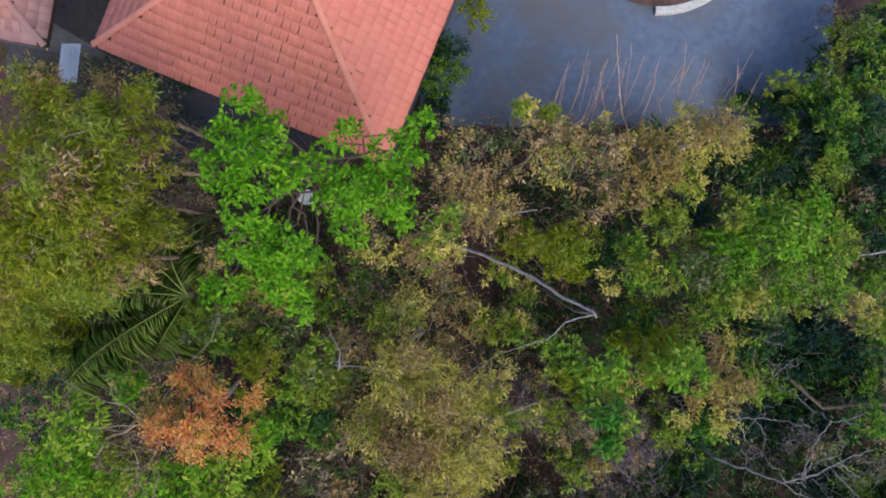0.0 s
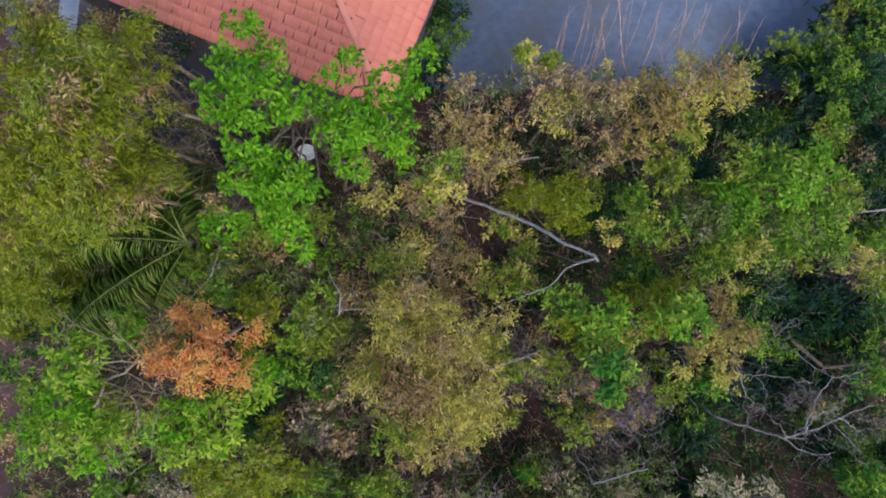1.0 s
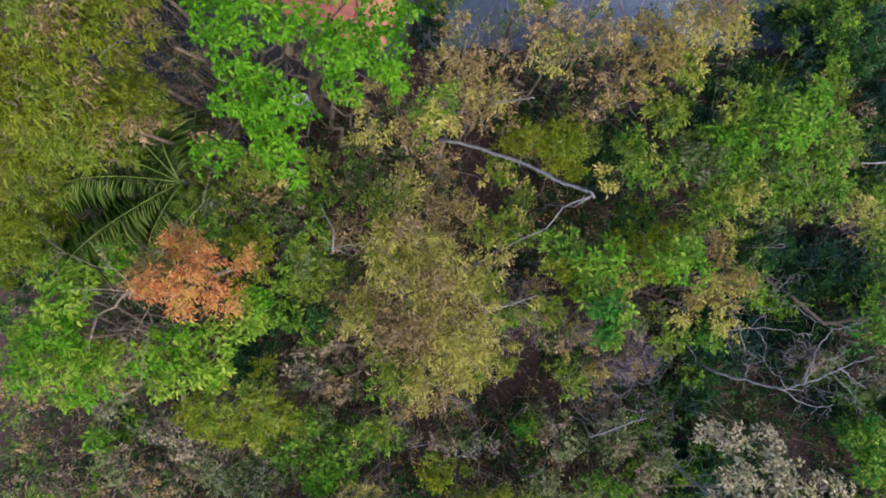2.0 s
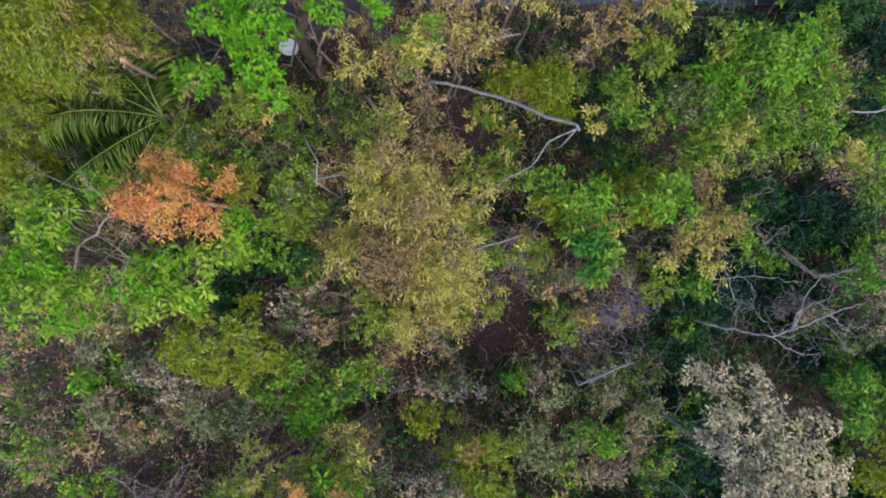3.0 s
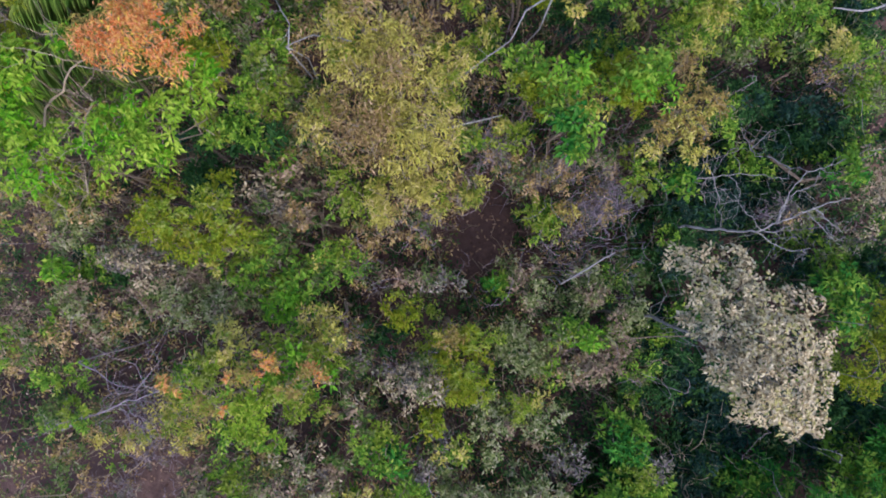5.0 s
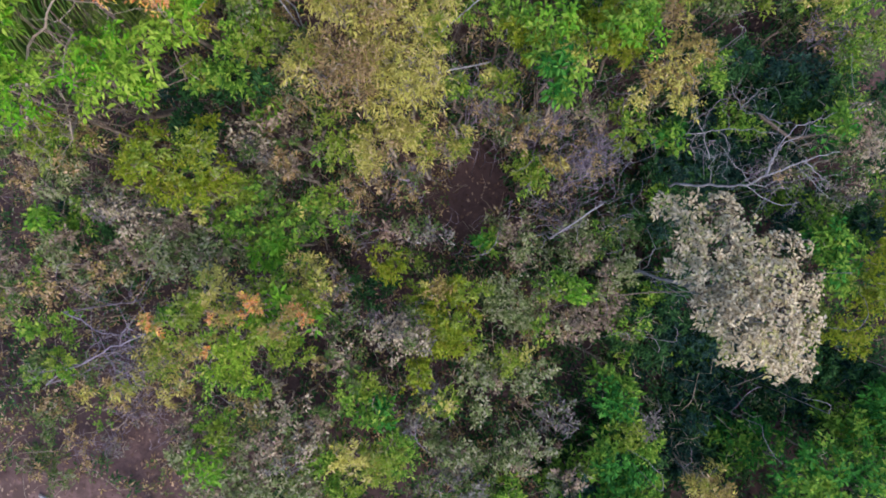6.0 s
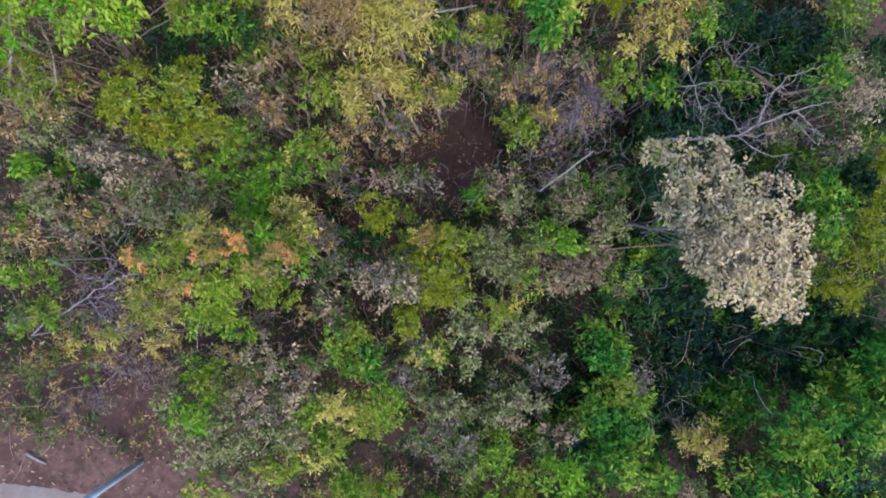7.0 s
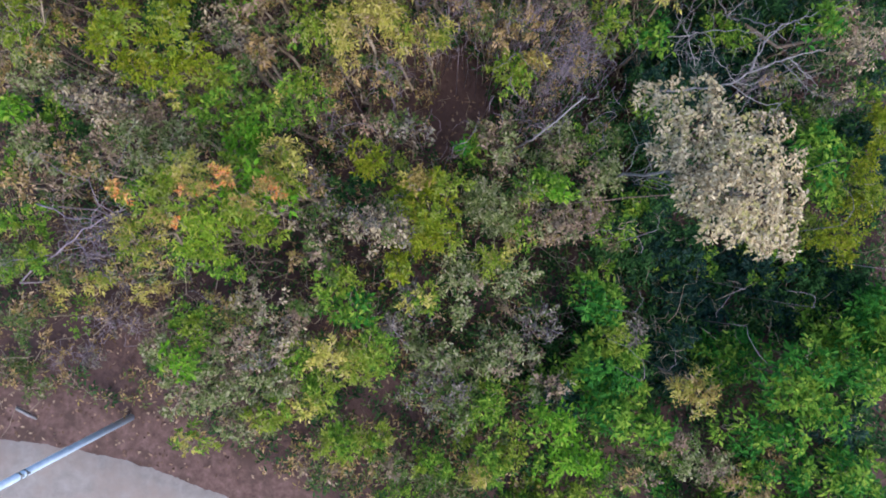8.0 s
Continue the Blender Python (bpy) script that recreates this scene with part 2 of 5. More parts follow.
def tube(way, r0, r1, sides=6):
    """A tapered, closed tube along a way, in triangles."""
    way = np.asarray(way, float)
    n = len(way)
    d = unit(np.gradient(way, axis=0))
    ref = np.where(np.abs(d[:, 2:3]) > 0.9, [[1.0, 0, 0]], [[0, 0, 1.0]])
    p = unit(np.cross(d, ref))
    q = np.cross(d, p)
    a = np.linspace(0, 2 * np.pi, sides, endpoint=False)
    r = np.linspace(r0, r1, n)[:, None, None]
    v = way[:, None] + r * (np.cos(a)[None, :, None] * p[:, None] + np.sin(a)[None, :, None] * q[:, None])
    v = np.concatenate([v.reshape(-1, 3), way[:1], way[-1:]])
    f = []
    for i in range(n - 1):
        for j in range(sides):
            k, m = i * sides + j, i * sides + (j + 1) % sides
            f += [(k, m, m + sides), (k, m + sides, k + sides)]
    for j in range(sides):
        f += [((j + 1) % sides, j, n * sides), ((n - 1) * sides + j, (n - 1) * sides + (j + 1) % sides, n * sides + 1)]
    return v, np.array(f)


def blades(p, d, length, width, rng, droop=0.25, fold=0.25):
    """Folded leaves: base p, direction d, two triangles each."""
    n = len(p)
    length, width = np.broadcast_to(length, n)[:, None], np.broadcast_to(width, n)[:, None]
    up = unit(np.array([0, 0, 1.0]) + rng.normal(0, 0.35, (n, 3)))
    s = unit(np.cross(d, up))
    nn = np.cross(s, d)
    mid = p + d * length * 0.45
    tip = p + d * length - np.array([0, 0, 1.0]) * length * droop
    v = np.stack([p, mid + s * width * 0.5 + nn * width * fold, tip, mid - s * width * 0.5 + nn * width * fold], 1).reshape(-1, 3)
    k = np.arange(n)[:, None] * 4
    f = np.concatenate([k + [[0, 1, 2]], k + [[0, 2, 3]]])
    return v, f


def rosettes(c, nrm, count, length, ratio, rng, lift=(-0.2, 0.55), droop=0.25):
    """Sprays of leaves round the points c, which face along nrm."""
    n = len(c)
    c, nrm = np.repeat(c, count, 0), np.repeat(nrm, count, 0)
    ref = np.where(np.abs(nrm[:, 2:3]) > 0.9, [[1.0, 0, 0]], [[0, 0, 1.0]])
    t1 = unit(np.cross(nrm, ref))
    t2 = np.cross(nrm, t1)
    a = np.tile(np.arange(count) * 2 * np.pi / count, n) + np.repeat(rng.uniform(0, 6.28, n), count) + rng.normal(0, 0.35, n * count)
    h = rng.uniform(*lift, n * count)[:, None]
    d = unit(t1 * np.cos(a)[:, None] + t2 * np.sin(a)[:, None] + nrm * h)
    size = length * rng.uniform(0.6, 1.3, n * count)
    return blades(c + d * size[:, None] * rng.uniform(0.0, 0.5, n * count)[:, None], d, size, size * ratio, rng, droop)


def ball(n, rng, low=-0.35):
    """n directions on the upper part of a ball."""
    z = rng.uniform(low, 1, n)
    a = rng.uniform(0, 2 * np.pi, n)
    r = np.sqrt(1 - z * z)
    return np.stack([r * np.cos(a), r * np.sin(a), z], 1)


def smooth01(a, b, x):
    t = min(1.0, max(0.0, (x - a) / (b - a)))
    return t * t * (3 - 2 * t)


def ground_z(x, y):
    """The lie of the land: a hollow by the house, and a bank that climbs to the upper road."""
    rise = 3.05 * (1 - 0.35 * smooth01(2, 10, x))
    near = 1 - smooth01(60, 200, math.hypot(x, y))
    lumps = 0.35 * (noise.noise((x * 0.22, y * 0.22, 3.1)) + 0.5 * noise.noise((x * 0.6, y * 0.6, 7.7))) * near
    lumps *= smooth01(0, 3, 4.5 - y) if y < 4.5 else 0
    if y < -17.5:
        lumps *= 0.3
    return 1.4 + rise * smooth01(-8.5, -18.0, y) + lumps

# ---- land, roads ----
def land():
    def steps(lo, hi):
        inner = list(np.arange(lo, hi + 0.01, 0.5))
        out = [4, 10, 20, 40, 80, 160, 320, 640, 1300, 2400]
        return [lo - o for o in reversed(out)] + inner + [hi + o for o in out]
    xs, ys = steps(-26, 28), steps(-34, 24)
    v = [(x, y, ground_z(x, y)) for y in ys for x in xs]
    w = len(xs)
    f = [(j * w + i, j * w + i + 1, (j + 1) * w + i + 1, (j + 1) * w + i) for j in range(len(ys) - 1) for i in range(w - 1)]
    return part("ground", tri_mesh("ground", v, f, True), SOIL)


ground = tagged(land(), "dark brown forest soil with fallen leaves", "ground", "", "structure")


def road_edge(x):
    """The ragged inner edge of the upper road."""
    return -21.55 - 0.292 * (x + 9.0) - 0.023 * (x + 9.0) ** 2 + 0.10 * noise.noise((x * 0.8, 2.0, 0)) + 0.07 * noise.noise((x * 2.3, 5.0, 0)) + 0.06 * noise.noise((x * 9.0, 1.0, 0))


def strip(name, near, far, z, thick, material, x0, x1, step=0.25):
    """A band of ground cover between two edges, with a skirt down into the soil."""
    bm = bmesh.new()
    rows = []
    x = x0
    while x <= x1 + 1e-6:
        a, b = near(x), far(x)
        ring = [bm.verts.new((x, a + (b - a) * k / 6, z(x, a + (b - a) * k / 6))) for k in range(7)]
        low = [bm.verts.new((x, a + 0.5, ring[0].co.z - thick)), *ring, bm.verts.new((x, b - 0.12, ring[-1].co.z - thick))]
        rows.append(low)
        x += step
    for p, q in zip(rows, rows[1:]):
        for k in range(len(p) - 1):
            bm.faces.new((p[k], p[k + 1], q[k + 1], q[k]))
    for face in bm.faces:
        face.smooth = True
    bmesh.ops.recalc_face_normals(bm, faces=bm.faces)
    return part(name, bm, material)


def shoulder_edge(x):
    return road_edge(x) + 2.0 + 0.7 * noise.noise((x * 0.45, 9.0, 0)) + 0.25 * noise.noise((x * 1.7, 1.0, 4))


tagged(strip("shoulder", shoulder_edge, lambda x: road_edge(x) - 0.4, lambda x, y: ground_z(x, y) + 0.05, 0.3, DIRT, -26, 6),
       "bare reddish-brown dirt shoulder beside the upper road", "shoulder", "", "structure")
tagged(strip("road", road_edge, lambda x: road_edge(x) - 6.0, lambda x, y: ground_z(x, y) + 0.075, 0.3, ROAD, -26, 4, 0.1),
       "dusty pale concrete road with worn edges", "road", "", "structure")
tagged(strip("pavement", lambda x: 24.0, lambda x: 5.4 + 0.35 * noise.noise((x * 0.5, 3.0, 1)), lambda x, y: ground_z(x, y) + 0.06, 0.3, PAVE, -1.0, 17.0, 0.5),
       "blue-grey asphalt yard beside the house", "pavement", "", "structure")
tagged(strip("pavement_2", lambda x: 14.0, lambda x: 2.7 + 0.05 * (x + 9) ** 2 + 0.4 * noise.noise((x * 0.6, 7.0, 2)), lambda x, y: ground_z(x, y) + 0.06, 0.3, APRON, -19.0, -3.5, 0.5),
       "asphalt apron between the houses, shade put into its dark colour", "pavement", "", "structure")


# a round planting bed with a whitewashed kerb, in the yard
def ring_block(r0, r1, a0, a1, h, steps):
    bm = bmesh.new()
    rows = []
    for k in range(steps + 1):
        a = a0 + (a1 - a0) * k / steps
        c, s = math.cos(a), math.sin(a)
        b = 0.03
        prof = [(r0, 0), (r0, h - b), (r0 + b, h), (r1 - b, h), (r1, h - b), (r1, 0)]
        rows.append([bm.verts.new((r * c, r * s, z)) for r, z in prof])
    for p, q in zip(rows, rows[1:]):
        for k in range(5):
            bm.faces.new((p[k], p[k + 1], q[k + 1], q[k]))
    bm.faces.new(rows[0]), bm.faces.new(rows[-1])
    bmesh.ops.recalc_face_normals(bm, faces=bm.faces)
    return bm


BED = (9.4, 14.35, 1.45)
bed = thing("planting_bed", BED, "round soil bed with a broken whitewashed kerb", "planting bed")
for k in range(5):
    part("kerbstone", ring_block(3.85, 4.2, radians(-93 + 36 * k) + 0.004, radians(-57 + 36 * k) - 0.004, 0.22, 8), KERB, bed)
bm = bmesh.new()
bmesh.ops.create_circle(bm, cap_ends=True, segments=40, radius=3.85, matrix=Matrix.Translation((0, 0, 0.14)))
part("bed_soil", bm, DIRT, bed)

# ---- plants ----
# leaf length, width ratio, leaves a spray, sprays a square metre, lift, droop, share of the crown that is open, twigs a square metre, bark
KINDS = {
    "olive": (0.155, 0.27, 6, 48, (-0.6, 0.4), 0.42, 0.10, 2.6, BARK, "tall tree with drooping olive yellow leaves"),
    "bright": (0.155, 0.44, 7, 50, (-0.15, 0.5), 0.22, 0.12, 0.2, BARK, "tree with bright green leaves in broad tufts"),
    "lime": (0.18, 0.40, 7, 34, (-0.15, 0.5), 0.22, 0.24, 0.4, BARK, "tree with lime green leaves in broad tufts"),
    "green": (0.17, 0.42, 6, 34, (-0.2, 0.7), 0.25, 0.2, 0.6, BARK, "leafy green tree crown in the thicket"),
    "grass": (0.22, 0.42, 6, 28, (-0.2, 0.7), 0.25, 0.10, 0.4, BARK, "fresh green leafy shrub in the thicket"),
    "emerald": (0.24, 0.40, 6, 26, (-0.2, 0.6), 0.25, 0.10, 0.3, BARK, "small emerald green leafy shrub"),
    # dark and teal shrubs hold the shade in their leaf colour
    "dark": (0.20, 0.40, 6, 28, (-0.2, 0.6), 0.25, 0.16, 1.0, BARK, "dark green shrub, deep shade put into its leaf colour"),
    "teal": (0.24, 0.38, 6, 24, (-0.2, 0.6), 0.3, 0.18, 1.0, BARK, "low blue-green shrub, shade carried in its leaf colour"),
    "mixed": (0.16, 0.40, 5, 34, (-0.4, 0.8), 0.3, 0.42, 1.8, TWIG, "thin shrub of green and dry leaves"),
    "brown": (0.145, 0.34, 5, 32, (-0.5, 0.9), 0.35, 0.34, 4.0, TWIG, "dry brown scrub with bare twigs"),
    "straw": (0.19, 0.20, 6, 38, (-0.5, 1.2), 0.35, 0.16, 3.2, TWIG, "feathery shrub of straw yellow leaves"),
    "yellow": (0.17, 0.36, 6, 34, (-0.3, 0.8), 0.3, 0.2, 0.8, BARK, "leafy shrub of yellow and green leaves"),
    "fresh": (0.15, 0.38, 6, 38, (-0.3, 0.7), 0.25, 0.14, 0.6, BARK, "leafy shrub with young yellow-green leaves"),
    "moss": (0.15, 0.42, 6, 40, (-0.3, 0.7), 0.3, 0.15, 0.5, BARK, "dense mossy olive green shrub"),
    "autumn": (0.13, 0.26, 6, 95, (-0.4, 1.0), 0.35, 0.05, 1.5, TWIG, "crown of rust orange autumn leaves"),
    "rust": (0.13, 0.34, 6, 34, (-0.4, 0.9), 0.3, 0.40, 0.8, TWIG, "spray of leaves turning rusty orange"),
    "amber": (0.15, 0.34, 6, 36, (-0.4, 0.9), 0.3, 0.14, 1.5, TWIG, "shrub with leaves turning amber brown"),
    "pale": (0.145, 0.46, 6, 60, (-0.3, 0.6), 0.3, 0.14, 4.0, PALE_BARK, "tree of dry cream-coloured leaves"),
    "dry": (0.20, 0.44, 5, 20, (-0.4, 0.7), 0.3, 0.42, 3.0, TWIG, "shrub with dry grey-beige leaves"),
    "sage": (0.16, 0.42, 6, 40, (-0.3, 0.7), 0.3, 0.3, 1.0, TWIG, "shrub of grey-green leaves flecked with cream"),
    "cream": (0.145, 0.46, 6, 30, (-0.3, 0.6), 0.3, 0.40, 3.0, TWIG, "shrub with dry cream-coloured leaves in clusters"),
    "ash": (0.15, 0.42, 5, 24, (-0.4, 0.7), 0.3, 0.42, 3.0, MAUVE, "shrub with withered ash-grey leaves"),
    "blush": (0.15, 0.42, 6, 28, (-0.3, 0.6), 0.3, 0.25, 2.0, TWIG, "shrub with withered pinkish-beige leaves"),
    "lilac": (0.12, 0.36, 4, 5, (-0.4, 0.7), 0.3, 0.45, 16.0, MAUVE, "tangle of bare lilac-grey twigs"),
    "mauve": (0.14, 0.36, 4, 8, (-0.4, 0.7), 0.3, 0.45, 12.0, MAUVE, "leafless mauve-grey twig thicket"),
}
BARE = {"mauve": "brown", "lilac": "ash", "rust": "autumn"}
# the other tones that turn up in a crown of each kind
ALONG = {"olive": ("olive", "olive", "moss", "olive", "yellow", "olive", "brown"), "bright": ("bright",), "lime": ("lime", "lime", "bright"), "green": ("green", "green", "mixed", "yellow"),
         "grass": ("grass", "grass", "green"), "emerald": ("emerald", "green"), "dark": ("dark", "dark", "teal", "green"), "teal": ("teal", "dark", "teal"),
         "mixed": ("mixed", "mixed", "green", "dry", "brown"), "brown": ("brown", "brown", "mixed", "straw"), "straw": ("straw", "straw", "straw", "yellow", "straw", "brown"),
         "fresh": ("fresh", "fresh", "yellow", "green"), "yellow": ("yellow", "yellow", "green", "straw"), "moss": ("moss", "moss", "moss", "yellow"), "autumn": ("autumn", "autumn", "amber", "autumn"),
         "rust": ("amber", "amber", "rust", "yellow"), "amber": ("amber", "amber", "amber", "straw"), "pale": ("pale",), "dry": ("dry", "dry", "mixed", "brown"), "mauve": ("brown", "mixed"), "lilac": ("ash", "brown"), "cream": ("cream", "ash", "cream", "mixed"), "ash": ("ash", "ash", "mixed"), "blush": ("blush", "mixed", "dry"), "sage": ("sage", "sage", "sage", "dry")}
TUFTED = ("bright", "lime", "pale", "emerald", "cream", "blush", "grass")
seed = [100]


def lump_set(rng, rx, ry, top, base):
    """Clumps that make up an uneven crown: x, y, z and radius, round the crown's axis."""
    big = (rx + ry) / 2
    n = min(40, max(6, int(5 + 4.2 * big * big)))
    lobes, turn = rng.integers(2, 5), rng.uniform(0, 6.28)
    out = []
    for k in range(n):
        a = k * 2.4 + rng.normal(0, 0.5)
        d = math.sqrt((k + 0.5) / n) * rng.uniform(0.75, 1.12) * (1 + 0.22 * math.sin(lobes * a + turn))
        r = big * 0.36 * rng.uniform(0.5, 1.35) / math.sqrt(n / 9)
        depth = min(top - base - 0.4, big * 1.3)
        z = top - r - depth * 0.7 * d ** 2.0 - abs(rng.normal(0, 0.22)) * depth
        out.append((rx * d * 0.95 * math.cos(a), ry * d * 0.95 * math.sin(a), max(z, base + 0.3), r))
    return out


def plant(kind, x, y, top, rx, ry, lumps=None, trunk_r=0.0, name=""):
    """A tree or shrub: a tapered trunk, limbs to its clumps, and a crown of single leaves on sprigs, with gaps."""
    rng = np.random.default_rng(int(abs(x) * 1000 + abs(y) * 7919 + top * 31))
    length, ratio, per, dense, lift, droop, gaps, twigs, bark, label = KINDS[kind]
    gz = ground_z(x, y) - 0.1
    high = top - gz
    root = thing(name or ("tree" if high > 5.5 else "shrub"), (x, y, gz), label, "tree" if high > 5.5 else "shrub", "trees of the thicket" if high > 5.5 else "shrubs of the thicket")
    if lumps:
        sets = [(a - x, b - y, c - gz - r, r) for a, b, c, r in lumps]
        main = tuple(sets)
        for a, b, c, r in main:
            for k in range(2):
                turn, out = rng.uniform(0, 6.28), r * rng.uniform(0.8, 1.2)
                sets.append((a + out * math.cos(turn), b + out * math.sin(turn), c - r * rng.uniform(-0.3, 0.7), r * rng.uniform(0.25, 0.42)))
    else:
        sets = lump_set(rng, rx, ry, high, 0.0)
    r0 = trunk_r or min(0.09, 0.02 + 0.006 * high)
    cx, cy = np.mean([s[0] for s in sets]), np.mean([s[1] for s in sets])
    fork = np.array([cx * 0.5, cy * 0.5, max(0.4, high * (0.5 if high < 8 else 0.8))])
    trunk = bend((0, 0, 0), fork, rng, 0.03, 5)
    part("trunk", tri_mesh("trunk", *tube(trunk, r0, r0 * 0.6, 7), True), bark, root)
    tones = ALONG[kind]
    leaf_sets, twig_pieces = {}, []
    for k, (lx, ly, lz, r) in enumerate(sets):
        c = np.array([lx, ly, lz])
        if k < len(lumps) if lumps else (k % 3 == 0 or len(sets) < 7):
            s = trunk[int(rng.integers(3, 6))]
            part("limb", tri_mesh("limb", *tube(bend(s, c, rng, 0.05 if lumps else 0.13, 6), r0 * (0.2 if lumps else 0.17), r0 * 0.06, 5), True), bark, root)
        tone = tones[int(rng.integers(0, len(tones)))]
        bag = leaf_sets.setdefault(tone, [])
        fill = rng.uniform(0.6, 1.15) * (1 - gaps)
        if lumps:
            r *= 0.92 if kind == "pale" else 0.76
        # leaves along sprigs that grow out of the clump
        m = max(5, int(dense * (1.5 if kind == "pale" else 2.0) * math.pi * r * r * fill * per / 8))
        d = ball(m, rng, -0.25)
        start = c + d * (r * rng.uniform(0.15, 0.6, m))[:, None]
        reach = (r * rng.uniform(0.45, 0.75, m) + 0.12) * (1 + 0.35 * (rng.random(m) < 0.2))
        way = unit(d + rng.normal(0, 0.35, d.shape) + np.array([0, 0, -0.25 * droop]))
        if kind in TUFTED:
            ends = start + way * reach[:, None] * 0.8
            bag.append(rosettes(ends, unit(way + np.array([0, 0, 0.9])), per + 1, length, ratio, rng, lift, droop))
        else:
            q = 9
            u = np.tile(np.linspace(0.15, 1.0, q), m)
            st, wy, re = np.repeat(start, q, 0), np.repeat(way, q, 0), np.repeat(reach, q)
            p = st + wy * (re * u)[:, None] - np.array([0, 0, 0.25]) * (re * u * u)[:, None] * droop
            side = unit(np.cross(wy, np.array([0, 0, 1.0]) + rng.normal(0, 0.4, wy.shape))) * np.tile([1, -1, 1, -1, 1, -1, 1, -1, 0.1], m)[:, None]
            ld = unit(side + wy * rng.uniform(0.2, 1.0, len(p))[:, None] + rng.normal(0, 0.3, p.shape) + np.array([0, 0, 1.0]) * rng.uniform(lift[0], lift[1], len(p))[:, None] * 0.7)
            size = length * rng.uniform(0.6, 1.35, len(p))
            bag.append(blades(p, ld, size, size * ratio, rng, droop))
        m = rng.poisson(twigs * 1.4 * math.pi * r * r + 0.6)
        for d2 in ball(m, rng, 0.0):
            a = c + d2 * r * 0.2
            b = c + d2 * r * rng.uniform(0.9, 1.5) + rng.normal(0, 0.15, 3)
            twig_pieces.append(tube(bend(a, b, rng, 0.13, 4), 0.014, 0.005, 4))
    # one crown mesh; its clumps differ in tone
    v, f, mats = [], [], []
    k = 0
    for i, (tone, bag) in enumerate(leaf_sets.items()):
        a, b = join(bag)
        v.append(a), f.append(b + k), mats.append(np.full(len(b), i, np.int32))
        k += len(a)
    me = tri_mesh("crown", np.concatenate(v), np.concatenate(f))
    for tone in leaf_sets:
        me.materials.append(LEAF[BARE.get(tone, tone)])
    me.polygons.foreach_set("material_index", np.concatenate(mats))
    part("crown", me, None, root)
    if twig_pieces:
        tagged(part("twig_tangle", join(twig_pieces), bark if bark is not BARK else TWIG, root), "", "", "", "stuff")
    return root


def leaning_trunk(way, r0, r1, label):
    """A bare trunk or branch along a crooked way, with knots and short stubs."""
    seed[0] += 1
    rng = np.random.default_rng(seed[0])
    way = np.array(way)
    root = thing("dead_branch", way[0], label, "branch")
    fine = np.concatenate([bend(a, b, rng, 0.015, 4)[:-1] for a, b in zip(way, way[1:])] + [way[-1:]]) - way[0]
    v, f = tube(fine, r0, r1, 7)
    v = v + rng.normal(0, r1 * 0.12, v.shape)
    stuff = BARK if "dark" in label else SILVER_BARK if "pale" in label else PALE_BARK
    part("stem", tri_mesh("stem", v, f, True), stuff, root)
    for k in range(0 if "log" in label else 3):
        p = fine[int(rng.integers(2, len(fine) - 1))]
        q = p + rng.normal(0, 1, 3) * np.array([0.3, 0.3, 0.25])
        part("stub", tri_mesh("stub", *tube(bend(p, q, rng, 0.1, 3), r1 * 0.6, r1 * 0.2, 5), True), stuff, root)
    if ground_z(*way[0][:2]) < way[0][2] - 0.6:
        foot = np.array([way[0][0] - 0.3, way[0][1] + 0.3, ground_z(*way[0][:2]) - 0.1]) - way[0]
        part("foot", tri_mesh("foot", *tube(bend(foot, (0, 0, 0), rng, 0.04, 4), r0 * 1.2, r0, 7), True), stuff, root)
    return root


def bare_tree(way, r0, twigs, label):
    """A leafless limb that forks into twigs on all sides."""
    seed[0] += 1
    rng = np.random.default_rng(seed[0])
    way = np.array(way)
    root = thing("bare_tree", (*way[0][:2], ground_z(*way[0][:2])), label, "tree")
    base = np.array(root.location)
    fine = np.concatenate([bend(a, b, rng, 0.035, 4)[:-1] for a, b in zip(way, way[1:])] + [way[-1:]]) - base
    stuff = MAUVE if "mauve" in label else SILVER_BARK if "twisted" in label else PALE_BARK if "grey" in label else ROSY if "reddish" in label else TWIG
    part("stem", tri_mesh("stem", *tube(fine, r0, r0 * 0.3, 6), True), stuff, root)
    part("foot", tri_mesh("foot", *tube(bend((0.1, 0.1, -0.1), fine[0], rng, 0.03, 4), r0 * 1.2, r0, 6), True), stuff, root)
    total = np.linalg.norm(fine[-1] - fine[0])
    fines = []
    for k in range(twigs):
        p = fine[int(rng.integers(2, len(fine)))]
        d = unit(rng.normal(0, 1, 3) * np.array([1, 1, 0.5]) + 0.5 * unit(fine[-1] - fine[0]))
        q = p + d * total * rng.uniform(0.15, 0.40)
        side = bend(p, q, rng, 0.07, 5)
        part("twig", tri_mesh("twig", *tube(side, r0 * 0.35, r0 * 0.12, 5), True), stuff, root)
        for j in range(6):
            s = side[int(rng.integers(1, 6))]
            e = s + unit(d + rng.normal(0, 0.9, 3)) * total * rng.uniform(0.06, 0.18)
            fines.append(tube(bend(s, e, rng, 0.15, 4), r0 * 0.14, 0.004, 4))
    if fines:
        tagged(part("twig_spray", join(fines), stuff, root), "", "", "", "stuff")
    return root


